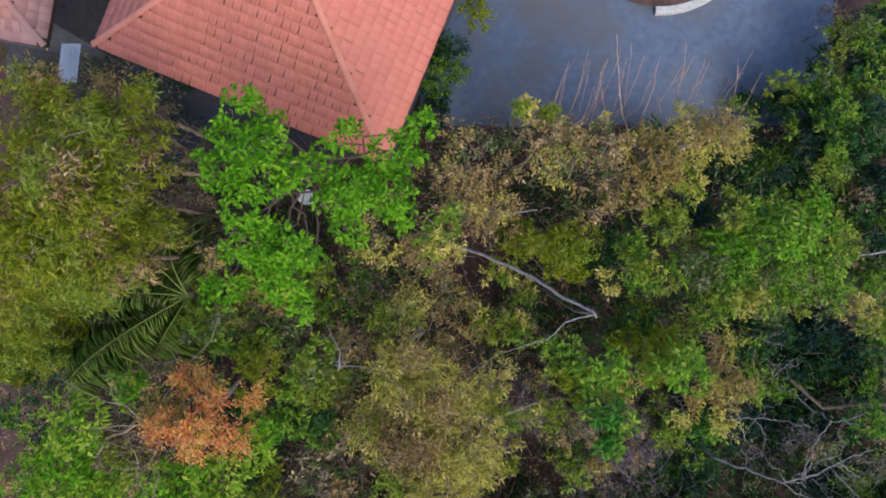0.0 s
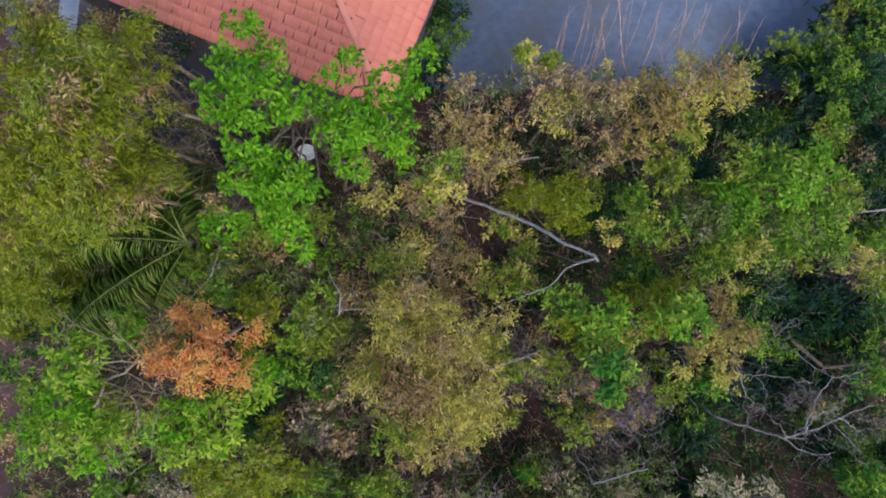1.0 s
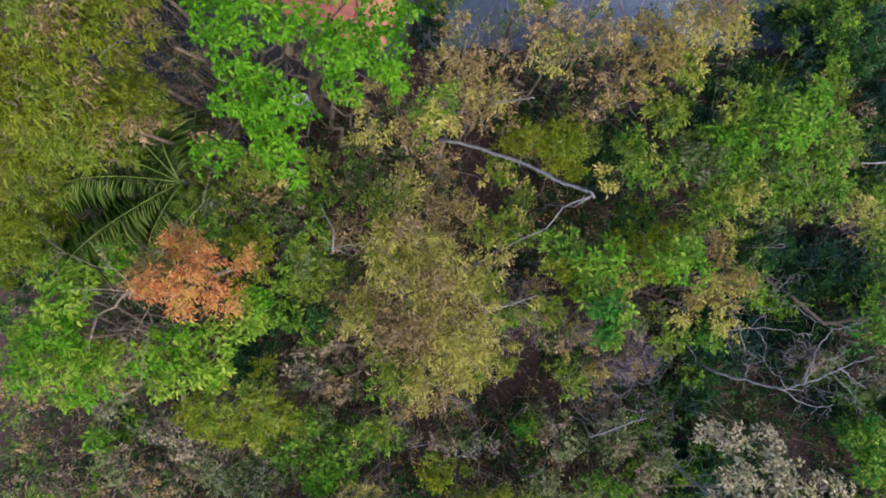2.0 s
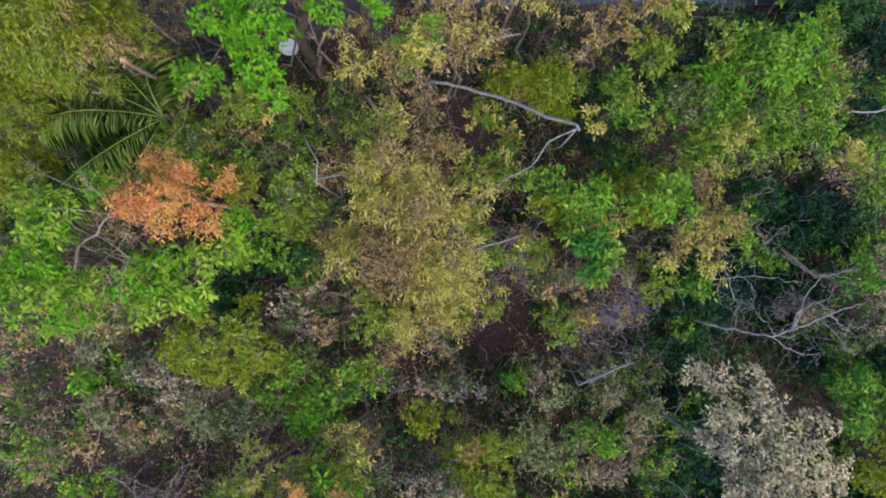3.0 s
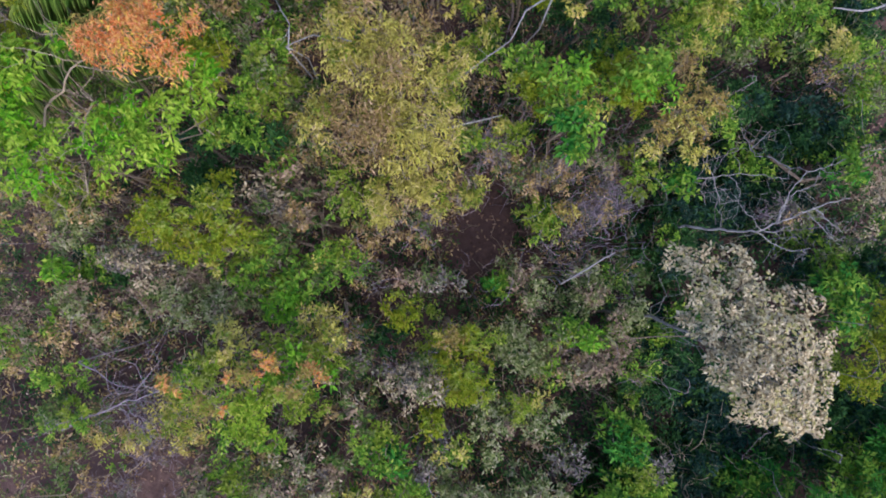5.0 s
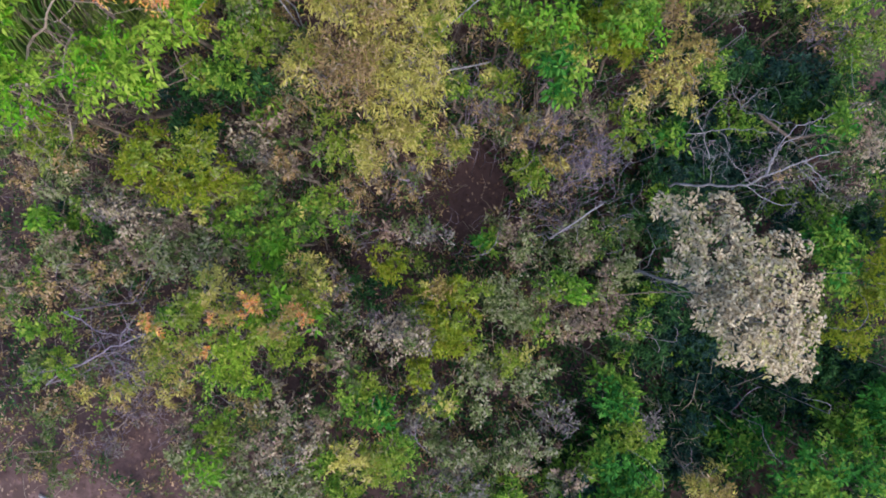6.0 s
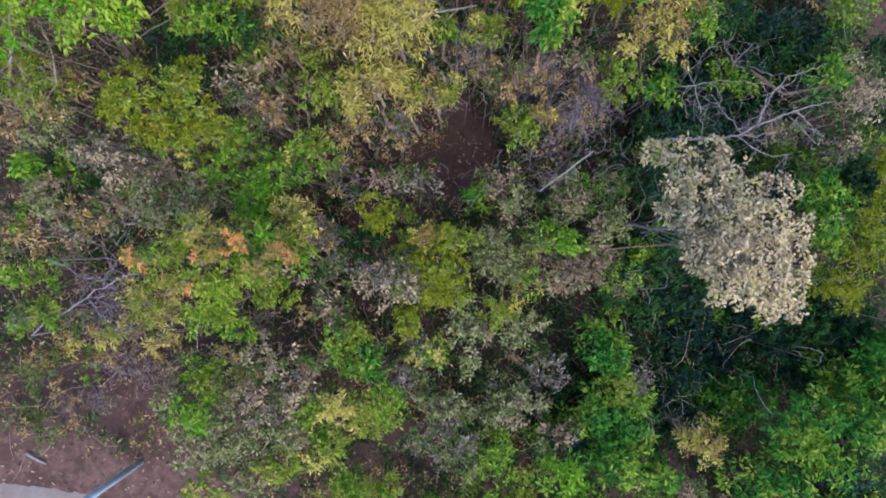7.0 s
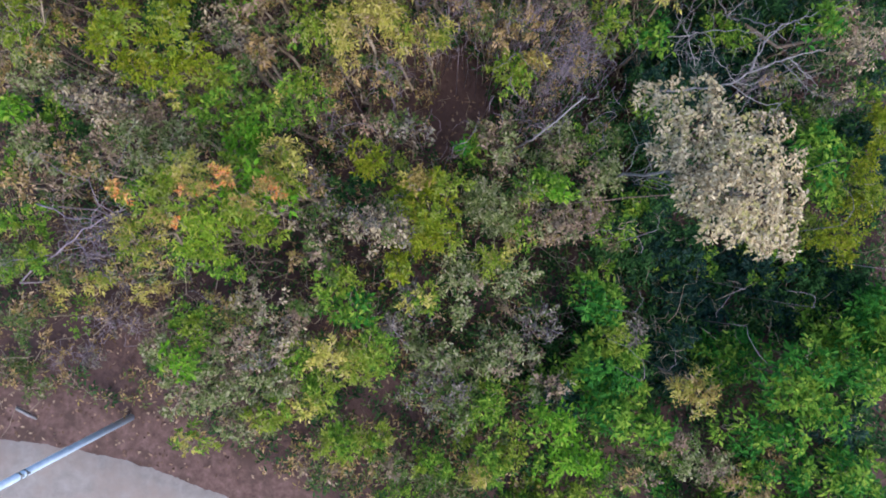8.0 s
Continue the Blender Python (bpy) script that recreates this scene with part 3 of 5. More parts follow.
def bough(tree, way, r0):
    """A crooked bare bough of a tree, with fine twigs along it."""
    seed[0] += 1
    rng = np.random.default_rng(seed[0])
    way = np.array(way) - np.array(tree.location)
    fine = np.concatenate([bend(a, b, rng, 0.06, 4)[:-1] for a, b in zip(way, way[1:])] + [way[-1:]])
    ob = part("bough", tri_mesh("bough", *tube(fine, r0, r0 * 0.4, 6), True), SILVER_BARK, tree)
    twigs = []
    for k in range(6):
        i = int(rng.integers(1, len(fine)))
        d = unit(fine[i] - fine[i - 1] + rng.normal(0, 0.8, 3) * np.array([1, 1, 0.4]))
        e = fine[i] + d * rng.uniform(0.35, 1.1)
        twigs.append(tube(bend(fine[i], e, rng, 0.12, 5), r0 * 0.42, 0.006, 4))
    tagged(part("twig_spray", join(twigs), SILVER_BARK, ob), "", "", "", "stuff")
    return ob


def dry_stem(way, r0):
    """A slender upright dead stem with one or two short shoots."""
    seed[0] += 1
    rng = np.random.default_rng(seed[0])
    way = np.array(way)
    root = thing("dry_stem", (*way[0][:2], ground_z(*way[0][:2])), "slender bare reddish stem rising above the brown scrub", "stem", "bare stems above the scrub")
    base = np.array(root.location)
    fine = np.concatenate([bend(a, b, rng, 0.015, 3)[:-1] for a, b in zip(way, way[1:])] + [way[-1:]]) - base
    part("stem", tri_mesh("stem", *tube(np.concatenate([[(0.0, 0.0, -0.1)], fine]), r0, r0 * 0.35, 5), True), ROSY, root)
    for k in range(2):
        p = fine[int(rng.integers(2, len(fine) - 1))]
        q = p + unit(way[-1] - way[0] + rng.normal(0, 0.45, 3)) * rng.uniform(0.3, 0.7)
        part("shoot", tri_mesh("shoot", *tube(bend(p, q, rng, 0.04, 3), r0 * 0.5, r0 * 0.2, 4), True), ROSY, root)
    return root


def palm(x, y, top):
    """A palm with arching fronds, each with two rows of hanging leaflets."""
    rng = np.random.default_rng(77)
    gz = ground_z(x, y) - 0.1
    root = thing("palm_tree", (x, y, gz), "palm with long arching feathery green fronds", "palm")
    h = top - gz - 0.5
    v, f = tube(bend((0.2, -0.2, 0), (0, 0, h), rng, 0.015, 14), 0.19, 0.13, 9)
    part("trunk", tri_mesh("trunk", v, f, True), BARK, root)
    for az, size, rise, swing in ((172, 4.3, 1.0, 0.9), (205, 5.6, 0.4, 0.5), (128, 3.3, 0.9, 0.5), (116, 2.6, 0.7, -0.4), (238, 2.7, 0.2, -0.5),
                                  (190, 3.6, -0.1, -0.4), (152, 4.7, 1.0, 0.9), (262, 2.0, 0.1, 0.4)):
        a = radians(az) + rng.normal(0, 0.04)
        s = np.linspace(0, 1, 17)[:, None]
        out = np.array([math.cos(a), math.sin(a), 0])
        side = np.array([-math.sin(a), math.cos(a), 0])
        way = np.array([0, 0, h]) + out * 1.15 * size * (s - 0.16 * s ** 2.5) + np.array([0, 0, 1]) * (rise * 1.9 * s - (1.9 + rise) * s ** 2.4)
        way = way + side * swing * s ** 2
        frond = part("frond", tri_mesh("frond", *tube(way, 0.026, 0.005, 5), True), LEAF["palm"], root)
        n = 118
        u = np.linspace(0.06, 0.995, n) + rng.normal(0, 0.003, n)
        base = np.stack([np.interp(u, s[:, 0], way[:, k]) for k in range(3)], 1)
        ahead = unit(np.stack([np.gradient(base[:, k]) for k in range(3)], 1))
        pieces = []
        for sign in (-1, 1):
            fall = rng.uniform(0.5, 1.1, n)[:, None] * np.array([0, 0, -1.0])
            d = unit(sign * side + ahead * rng.uniform(0.3, 0.75, n)[:, None] + fall + rng.normal(0, 0.12, (n, 3)))
            ln = 1.45 * np.sin(np.pi * (0.10 + 0.80 * u)) ** 0.8 * rng.uniform(0.7, 1.12, n)
            pieces.append(blades(base, d, ln, 0.055, rng, 0.5, 0.2))
        tagged(part("leaflet_fringe", join(pieces), LEAF["palm"], frond), "", "", "", "stuff")
    return root


def utility_pole(x, y):
    gz = ground_z(x, y)
    root = thing("utility_pole", (x, y, gz), "pale round concrete pole with a steel band", "pole")
    bm = bmesh.new()
    bmesh.ops.create_cone(bm, cap_ends=True, segments=20, radius1=0.125, radius2=0.10, depth=9.0, matrix=Matrix.Translation((0, 0, 4.2)))
    for face in bm.faces:
        face.smooth = len(face.verts) == 4
    part("shaft", bm, POLE, root)
    for z in (6.05, 6.3):
        bm = bmesh.new()
        bmesh.ops.create_cone(bm, cap_ends=True, segments=20, radius1=0.122, radius2=0.122, depth=0.06, matrix=Matrix.Translation((0, 0, z)))
        band = part("band", bm, STEEL, root, "dark steel band")
        bm = bmesh.new()
        bmesh.ops.create_cube(bm, size=1, matrix=Matrix.Translation((0.14, 0.02, z)) @ Matrix.Diagonal((0.09, 0.05, 0.05, 1)))
        part("bolt", bm, STEEL, band)
    return root


def grey_dish(x, y, z):
    """A shallow round dish on a mast, half hidden in the bright crown."""
    gz = ground_z(x, y)
    root = thing("dish_antenna", (x, y, gz), "pale blue-grey round dish on a slim mast among leaves", "dish")
    bm = bmesh.new()
    bmesh.ops.create_uvsphere(bm, u_segments=28, v_segments=20, radius=0.8)
    bmesh.ops.delete(bm, geom=[w for w in bm.verts if w.co.z > -0.62], context="VERTS")
    bmesh.ops.solidify(bm, geom=bm.faces, thickness=0.015)
    bm.transform(Matrix.Translation((0, 0, z - gz)) @ Matrix.Rotation(radians(25), 4, "X") @ Matrix.Diagonal((0.72, 0.62, 0.62, 1)) @ Matrix.Translation((0, 0, 0.8)))
    part("dish", bm, GREY_DISC, root)
    rng = np.random.default_rng(3)
    part("mast", tri_mesh("mast", *tube(bend((0, 0, -0.1), (0, 0, z - gz), rng, 0, 2), 0.04, 0.03, 8), True), STEEL, root)
    return root


def blue_sheet(x, y, z):
    """A narrow lean-to of corrugated sheet on two posts."""
    gz = ground_z(x, y)
    root = thing("lean_to", (x, y, gz), "narrow pale blue corrugated sheet on slim posts", "lean-to")
    bm = bmesh.new()
    rows = []
    for k in range(33):
        u = k / 32
        zz = 0.02 * math.sin(k * math.pi / 2)
        rows.append([bm.verts.new(((u - 0.5) * 0.62, v * 0.65, zz - v * 0.12 + z - gz)) for v in (-1, 1)])
    for p, q in zip(rows, rows[1:]):
        bm.faces.new((p[0], q[0], q[1], p[1]))
    bmesh.ops.solidify(bm, geom=bm.faces, thickness=0.006)
    part("sheet", bm, SHEET, root)
    for sx in (-0.25, 0.25):
        bm = bmesh.new()
        bmesh.ops.create_cone(bm, cap_ends=True, segments=8, radius1=0.03, radius2=0.03, depth=z - gz, matrix=Matrix.Translation((sx, 0, (z - gz) / 2 - 0.06)))
        part("post", bm, STEEL, root)
    return root

# ---- the plants, from the house to the upper road ----
plant("olive", -7.72, 1.45, 16.8, 1.10, 1.80)
plant("olive", -8.55, 0.01, 15.6, 1.62, 1.32)
plant("olive", -11.41, -0.54, 13.5, 1.66, 1.25)
plant("mixed", -13.22, -0.50, 8.0, 1.66, 1.11)
plant("mauve", -14.46, -2.06, 7.0, 1.74, 1.16)
plant("yellow", -11.95, -1.11, 9.0, 0.53, 0.44)
plant("mixed", -11.10, -2.48, 7.5, 1.89, 1.13)
plant("olive", -8.20, 3.30, 14.0, 0.56, 1.27)
plant("olive", -9.97, 3.76, 14.0, 1.34, 1.07)
plant("olive", -8.02, 0.57, 13.5, 0.62, 1.18)
plant("olive", -9.80, 1.29, 16.0, 1.04, 1.74)
plant("moss", -12.63, -2.87, 10.0, 1.87, 1.19)
plant("mixed", -10.69, -4.01, 8.5, 2.01, 0.92)
plant("dark", -0.32, 7.45, 3.8, 0.79, 1.91)
plant("moss", 1.18, 9.35, 4.6, 0.76, 0.65)
plant("dark", 15.53, 4.95, 6.0, 2.05, 2.26)
plant("dark", 17.13, 7.58, 5.5, 1.89, 2.31)
plant("teal", 16.90, 7.60, 4.5, 1.20, 1.10)
plant("bright", -4.6, 2.5, 15.4, 3.0, 3.0, lumps=[(-4.24, 3.15, 15.89, 0.31), (-3.65, 2.69, 15.49, 0.29), (-4.74, 2.63, 15.33, 0.42), (-4.25, 2.15, 15.74, 0.48), (-5.06, 1.82, 15.11, 0.37), (-4.01, 1.56, 15.76, 0.55), (-3.44, 1.88, 15.11, 0.37), (-4.43, 1.00, 15.57, 0.56), (-2.94, 1.90, 14.53, 0.44), (-2.07, 1.40, 14.76, 0.54), (-1.24, 2.30, 14.74, 0.46), (-0.54, 2.87, 14.49, 0.29), (-0.68, 2.01, 14.30, 0.34), (-1.27, 1.35, 14.37, 0.58), (-0.98, 0.86, 13.71, 0.36), (-3.57, 0.08, 15.19, 0.62), (-4.38, 0.10, 14.94, 0.45), (-3.72, -0.76, 14.56, 0.55), (-3.55, -1.14, 14.14, 0.38), (-5.50, -0.99, 13.73, 0.44), (-2.32, 0.52, 14.40, 0.34), (-2.44, 1.08, 14.80, 0.43), (-3.94, -0.24, 14.60, 0.43), (-4.74, 0.29, 14.50, 0.44), (-2.13, 2.57, 15.08, 0.27)], trunk_r=0.24)
plant("brown", 0.88, 2.67, 11.5, 1.33, 1.02)
plant("brown", 2.83, 3.23, 11.0, 1.29, 0.88)
plant("brown", 4.44, 2.91, 11.0, 1.45, 1.21)
plant("brown", 7.53, 3.29, 11.1, 1.36, 1.12)
plant("straw", 8.36, 3.59, 11.2, 0.95, 0.95)
plant("green", 15.13, 6.24, 5.0, 1.03, 1.11)
plant("dark", 18.10, 9.60, 5.0, 1.20, 0.96)
plant("green", 15.03, 3.24, 5.0, 1.07, 0.96)
plant("amber", 6.37, 2.75, 11.0, 1.37, 0.96)
plant("brown", 5.70, 1.54, 10.0, 1.53, 0.85)
plant("brown", 1.09, 1.17, 10.5, 1.49, 0.83)
plant("dark", 14.60, 5.20, 5.0, 1.75, 1.40)
plant("dark", 15.67, 3.96, 4.5, 2.19, 2.19)
plant("dark", 17.60, 8.30, 5.0, 1.50, 1.40)
plant("dark", 13.31, 3.15, 4.0, 1.79, 1.56)
plant("mixed", 16.10, 1.77, 4.5, 1.53, 1.31)
plant("green", 8.74, -0.69, 10.0, 1.83, 1.83)
plant("green", 11.13, -1.38, 8.6, 1.6, 1.3)
plant("moss", 6.74, -3.50, 9.5, 1.20, 1.37)
plant("green", 6.64, 0.70, 9.8, 1.09, 1.18)
plant("moss", 3.53, 0.02, 9.8, 1.43, 1.01)
plant("yellow", -0.17, 0.11, 12.6, 0.69, 0.86)
plant("brown", 0.88, 1.33, 11.0, 1.26, 1.10)
plant("brown", -1.07, -0.22, 12.2, 1.47, 1.18)
plant("brown", -2.12, 0.57, 11.2, 0.70, 1.09)
plant("green", -4.29, -1.11, 10.5, 1.30, 1.13)
plant("mixed", -2.39, -1.06, 10.2, 1.32, 0.99)
plant("straw", -0.98, -2.67, 13.2, 1.52, 1.24)
plant("straw", -0.30, -4.19, 13.0, 1.82, 1.40)
plant("straw", 0.55, -5.49, 12.4, 1.45, 1.23)
plant("straw", -1.21, -5.36, 12.3, 1.46, 1.39)
plant("straw", 1.31, -3.89, 11.8, 0.90, 0.90)
plant("yellow", 2.42, -2.36, 9.2, 0.56, 0.69)
plant("brown", 0.07, -1.28, 9.5, 0.77, 1.03)
plant("mixed", -5.33, -2.43, 10.8, 1.51, 1.12)
plant("green", -6.76, -2.32, 11.2, 0.94, 0.78)
plant("green", -3.91, -4.04, 10.8, 1.20, 1.05)
plant("dark", -4.50, -5.41, 10.2, 1.23, 1.23)
plant("moss", -5.57, -3.57, 11.5, 1.07, 0.77)
plant("autumn", -5.68, -4.01, 15.2, 1.30, 0.91)
plant("lime", -8.3, -5.6, 13.8, 3.0, 2.0, lumps=[(-8.86, -4.19, 13.75, 0.51), (-9.53, -4.02, 13.54, 0.46), (-9.19, -4.72, 13.73, 0.43), (-9.40, -5.37, 13.52, 0.40), (-9.13, -6.24, 13.58, 0.59), (-8.57, -6.50, 13.33, 0.44), (-7.98, -6.04, 13.49, 0.30), (-6.56, -5.80, 13.96, 0.53), (-6.20, -6.32, 13.75, 0.51), (-6.73, -6.64, 13.29, 0.30), (-7.17, -6.04, 13.50, 0.32), (-5.53, -6.05, 13.74, 0.45), (-5.12, -5.47, 13.93, 0.45), (-4.74, -5.19, 13.70, 0.32), (-5.66, -6.57, 13.09, 0.30), (-4.56, -4.51, 14.01, 0.37), (-4.24, -4.74, 13.76, 0.21), (-5.95, -5.33, 13.78, 0.26), (-8.23, -3.64, 13.29, 0.30), (-9.10, -7.05, 12.90, 0.34), (-9.03, -5.64, 13.60, 0.35), (-7.06, -5.69, 13.69, 0.29)], trunk_r=0.16)
plant("lime", -10.49, -5.80, 13.6, 0.94, 1.21)
plant("mixed", -12.10, -11.48, 9.5, 1.70, 1.53)
plant("brown", -3.43, -5.18, 9.5, 1.50, 1.00)
plant("pale", 7.6, -11.2, 10.9, 3.0, 3.0, lumps=[(8.38, -8.98, 9.22, 0.33), (8.93, -9.02, 9.75, 0.41), (9.62, -9.10, 10.15, 0.41), (10.11, -9.53, 10.43, 0.36), (8.84, -10.04, 10.26, 0.40), (9.42, -10.15, 10.88, 0.55), (10.26, -10.37, 10.96, 0.49), (11.26, -10.29, 10.84, 0.44), (8.67, -10.91, 10.02, 0.29), (9.21, -11.16, 10.88, 0.55), (9.82, -11.30, 11.51, 0.65), (10.62, -11.31, 11.59, 0.62), (11.63, -11.25, 11.03, 0.41), (9.21, -12.04, 11.07, 0.55), (9.72, -12.17, 11.91, 0.66), (10.55, -12.24, 11.90, 0.64), (11.55, -12.19, 11.23, 0.40), (9.77, -12.92, 11.78, 0.55), (10.59, -12.92, 11.78, 0.55), (11.55, -12.83, 11.20, 0.31), (10.29, -13.40, 11.30, 0.31), (10.95, -13.37, 11.39, 0.28), (11.57, -13.58, 10.96, 0.19)], trunk_r=0.07)
plant("teal", 14.54, -4.15, 5.0, 2.27, 1.45)
plant("mixed", 13.33, -22.02, 6.4, 1.73, 1.15)
plant("mauve", 2.87, -5.34, 8.2, 1.26, 1.26)
plant("moss", -14.54, -3.73, 9.0, 1.25, 1.07)
plant("olive", -13.25, -2.07, 11.0, 1.29, 0.96)
plant("mixed", -13.62, -8.05, 9.0, 1.23, 1.05)
plant("mixed", -12.26, -7.19, 9.5, 1.01, 1.01)
plant("dark", 16.85, 0.45, 5.0, 1.29, 1.93)
plant("mauve", 16.08, -2.50, 5.5, 1.47, 1.47)
plant("brown", -1.59, 2.16, 8.5, 0.99, 0.90)
plant("olive", -11.86, -0.73, 12.5, 1.59, 1.73)
plant("mixed", -13.19, -10.91, 9.5, 1.35, 1.69)
plant("teal", 17.97, 2.58, 5.0, 1.90, 2.32)
plant("green", 16.82, -1.96, 6.0, 1.62, 1.82)
plant("emerald", 18.03, -16.58, 6.8, 1.51, 2.07)
plant("mixed", 1.81, -22.32, 6.6, 1.71, 1.14)
plant("green", 6.44, -23.02, 6.3, 2.32, 1.16)
plant("emerald", 12.27, -23.26, 6.2, 2.33, 1.16)
plant("emerald", 16.79, -22.98, 6.4, 1.92, 1.15)
plant("grass", 4.60, -3.58, 10.6, 0.77, 0.61)
plant("emerald", 4.82, -5.06, 10.7, 0.76, 0.51)
plant("emerald", 4.95, -5.81, 10.5, 0.29, 0.29)
plant("green", 3.59, -3.12, 10.2, 0.62, 0.52)
plant("moss", 3.76, -4.07, 10.2, 0.75, 0.59)
plant("yellow", 5.61, -4.14, 9.8, 0.67, 0.67)
plant("grass", 7.45, -3.65, 10.4, 0.81, 0.65)
plant("yellow", 6.07, -0.63, 10.0, 0.73, 0.63)
plant("dark", 6.29, -2.48, 8.5, 1.07, 0.71)
plant("dark", 12.07, -3.35, 6.0, 1.21, 0.80)
plant("teal", 14.69, -3.40, 5.0, 1.26, 1.05)
plant("dark", 16.18, -4.04, 5.0, 1.26, 1.26)
plant("teal", 14.16, -4.62, 4.4, 1.29, 0.86)
plant("dark", 5.68, -0.13, 8.0, 0.73, 0.92)
plant("amber", 8.93, -5.37, 9.2, 0.76, 0.93)
plant("amber", 8.12, -5.08, 9.0, 0.59, 0.59)
plant("mixed", 10.35, -4.47, 8.4, 0.54, 0.72)
plant("amber", 9.11, -4.22, 9.8, 0.60, 0.60)
plant("straw", 8.77, -2.82, 10.0, 0.56, 0.66)
plant("yellow", 1.92, -0.79, 8.6, 0.60, 0.39)
plant("yellow", 1.20, -2.28, 8.4, 0.65, 0.79)
plant("brown", 2.52, -2.42, 7.8, 0.67, 0.55)
plant("moss", 3.90, -0.05, 9.8, 0.67, 0.50)
plant("mixed", 3.03, 0.28, 8.4, 0.72, 0.43)
plant("yellow", 2.69, -1.44, 8.0, 0.44, 0.37)
plant("yellow", 3.27, -5.13, 9.4, 0.41, 0.51)
plant("green", 2.03, -5.34, 9.8, 0.47, 0.43)
plant("lilac", 6.73, -6.85, 7.6, 0.93, 0.93)
plant("lilac", 5.12, -6.11, 8.0, 0.73, 0.55)
plant("mauve", 4.35, -6.26, 7.0, 0.84, 0.77)
plant("blush", 6.32, -5.76, 8.4, 0.72, 0.47)
plant("brown", -4.14, -5.09, 9.0, 0.87, 0.70)
plant("brown", -3.35, -3.39, 9.4, 0.61, 0.78)
plant("dark", -6.23, -5.50, 9.6, 0.74, 0.78)
plant("green", -5.04, -5.25, 10.6, 0.70, 0.74)
plant("yellow", -6.90, -1.75, 11.2, 0.62, 0.62)
plant("mixed", -5.44, -1.60, 10.4, 0.97, 0.65)
plant("green", -4.12, -3.45, 11.0, 0.78, 0.72)
plant("lilac", -6.83, 0.01, 9.4, 0.68, 0.58)
plant("yellow", -8.10, -3.36, 13.0, 0.36, 0.22)
plant("moss", -10.43, -6.75, 9.8, 1.05, 0.89)
plant("sage", -10.67, -7.81, 9.2, 1.00, 0.75)
plant("mixed", -9.98, -7.04, 9.2, 0.67, 0.84)
plant("moss", -6.55, -7.76, 11.8, 0.84, 0.79)
plant("moss", -5.10, -7.77, 11.4, 0.62, 0.92)
plant("moss", -5.89, -8.49, 11.0, 0.83, 0.42)
plant("cream", -8.03, -8.81, 9.8, 1.00, 0.68)
plant("cream", -7.64, -9.43, 9.6, 0.82, 0.46)
plant("ash", -7.09, -8.62, 9.0, 0.71, 0.59)
plant("cream", -9.09, -9.05, 9.4, 0.56, 0.40)
plant("grass", -10.84, -9.31, 9.0, 0.37, 0.30)
plant("sage", -10.37, -10.17, 9.0, 1.01, 0.64)
plant("dark", -10.48, -9.46, 8.0, 0.80, 0.89)
plant("cream", -4.43, -7.11, 9.9, 0.55, 0.55)
plant("dry", -3.37, -6.76, 9.6, 0.85, 0.69)
plant("dry", -3.09, -7.75, 9.4, 0.76, 0.33)
plant("brown", -5.51, -8.20, 8.4, 0.73, 0.61)
plant("cream", -3.87, -7.43, 9.6, 0.59, 0.36)
plant("green", -4.00, -8.67, 10.2, 0.63, 0.70)
plant("grass", -3.54, -10.09, 10.0, 0.83, 0.88)
plant("yellow", -1.94, -8.78, 10.0, 0.72, 0.64)
plant("green", -2.70, -9.35, 9.6, 0.85, 0.56)
plant("yellow", -5.71, -9.03, 10.0, 0.54, 0.45)
plant("sage", -5.21, -10.14, 9.8, 0.89, 0.84)
plant("sage", -6.80, -10.19, 9.6, 0.85, 0.75)
plant("green", -4.63, -9.64, 9.8, 0.75, 0.65)
plant("mixed", -8.32, -10.40, 8.8, 0.85, 0.68)
plant("mixed", -9.42, -10.95, 9.0, 1.01, 0.68)
plant("yellow", -3.96, -11.28, 11.0, 1.13, 0.48)
plant("yellow", -5.21, -12.28, 12.0, 0.88, 0.60)
plant("fresh", -4.11, -12.79, 12.0, 0.83, 0.71)
plant("grass", -3.07, -12.10, 11.6, 0.80, 0.66)
plant("yellow", -2.23, -11.65, 10.8, 0.70, 0.69)
plant("straw", -6.18, -13.21, 11.2, 0.87, 0.51)
plant("fresh", -4.27, -13.52, 11.6, 0.80, 0.50)
plant("yellow", -2.98, -12.84, 11.4, 0.74, 0.59)
plant("fresh", -3.80, -13.99, 11.0, 0.48, 0.36)
plant("yellow", -4.87, -11.57, 11.6, 0.66, 0.44)
plant("straw", -2.43, -10.83, 10.0, 0.64, 0.40)
plant("rust", -5.78, -12.09, 12.4, 0.15, 0.33)
plant("rust", -4.00, -12.06, 12.1, 0.36, 0.26)
plant("rust", -2.80, -12.42, 12.0, 0.33, 0.30)
plant("rust", -4.71, -12.80, 12.3, 0.30, 0.22)
plant("rust", -2.33, -12.02, 11.6, 0.30, 0.21)
plant("rust", -3.45, -11.74, 11.8, 0.36, 0.21)
plant("mauve", -1.37, -9.11, 7.6, 0.73, 1.09)
plant("mauve", -1.86, -11.68, 8.4, 0.70, 0.70)
plant("yellow", -1.27, -7.24, 10.5, 0.81, 0.81)
plant("straw", -0.01, -7.25, 11.0, 0.94, 0.79)
plant("straw", 0.91, -7.00, 9.8, 0.68, 0.71)
plant("straw", 1.89, -6.83, 8.8, 0.55, 0.62)
plant("brown", -0.61, -8.01, 9.0, 0.93, 0.78)
plant("mauve", 0.39, -8.17, 8.6, 0.95, 0.69)
plant("blush", 0.02, -9.65, 8.5, 0.69, 0.45)
plant("cream", 1.13, -9.63, 8.6, 0.59, 0.45)
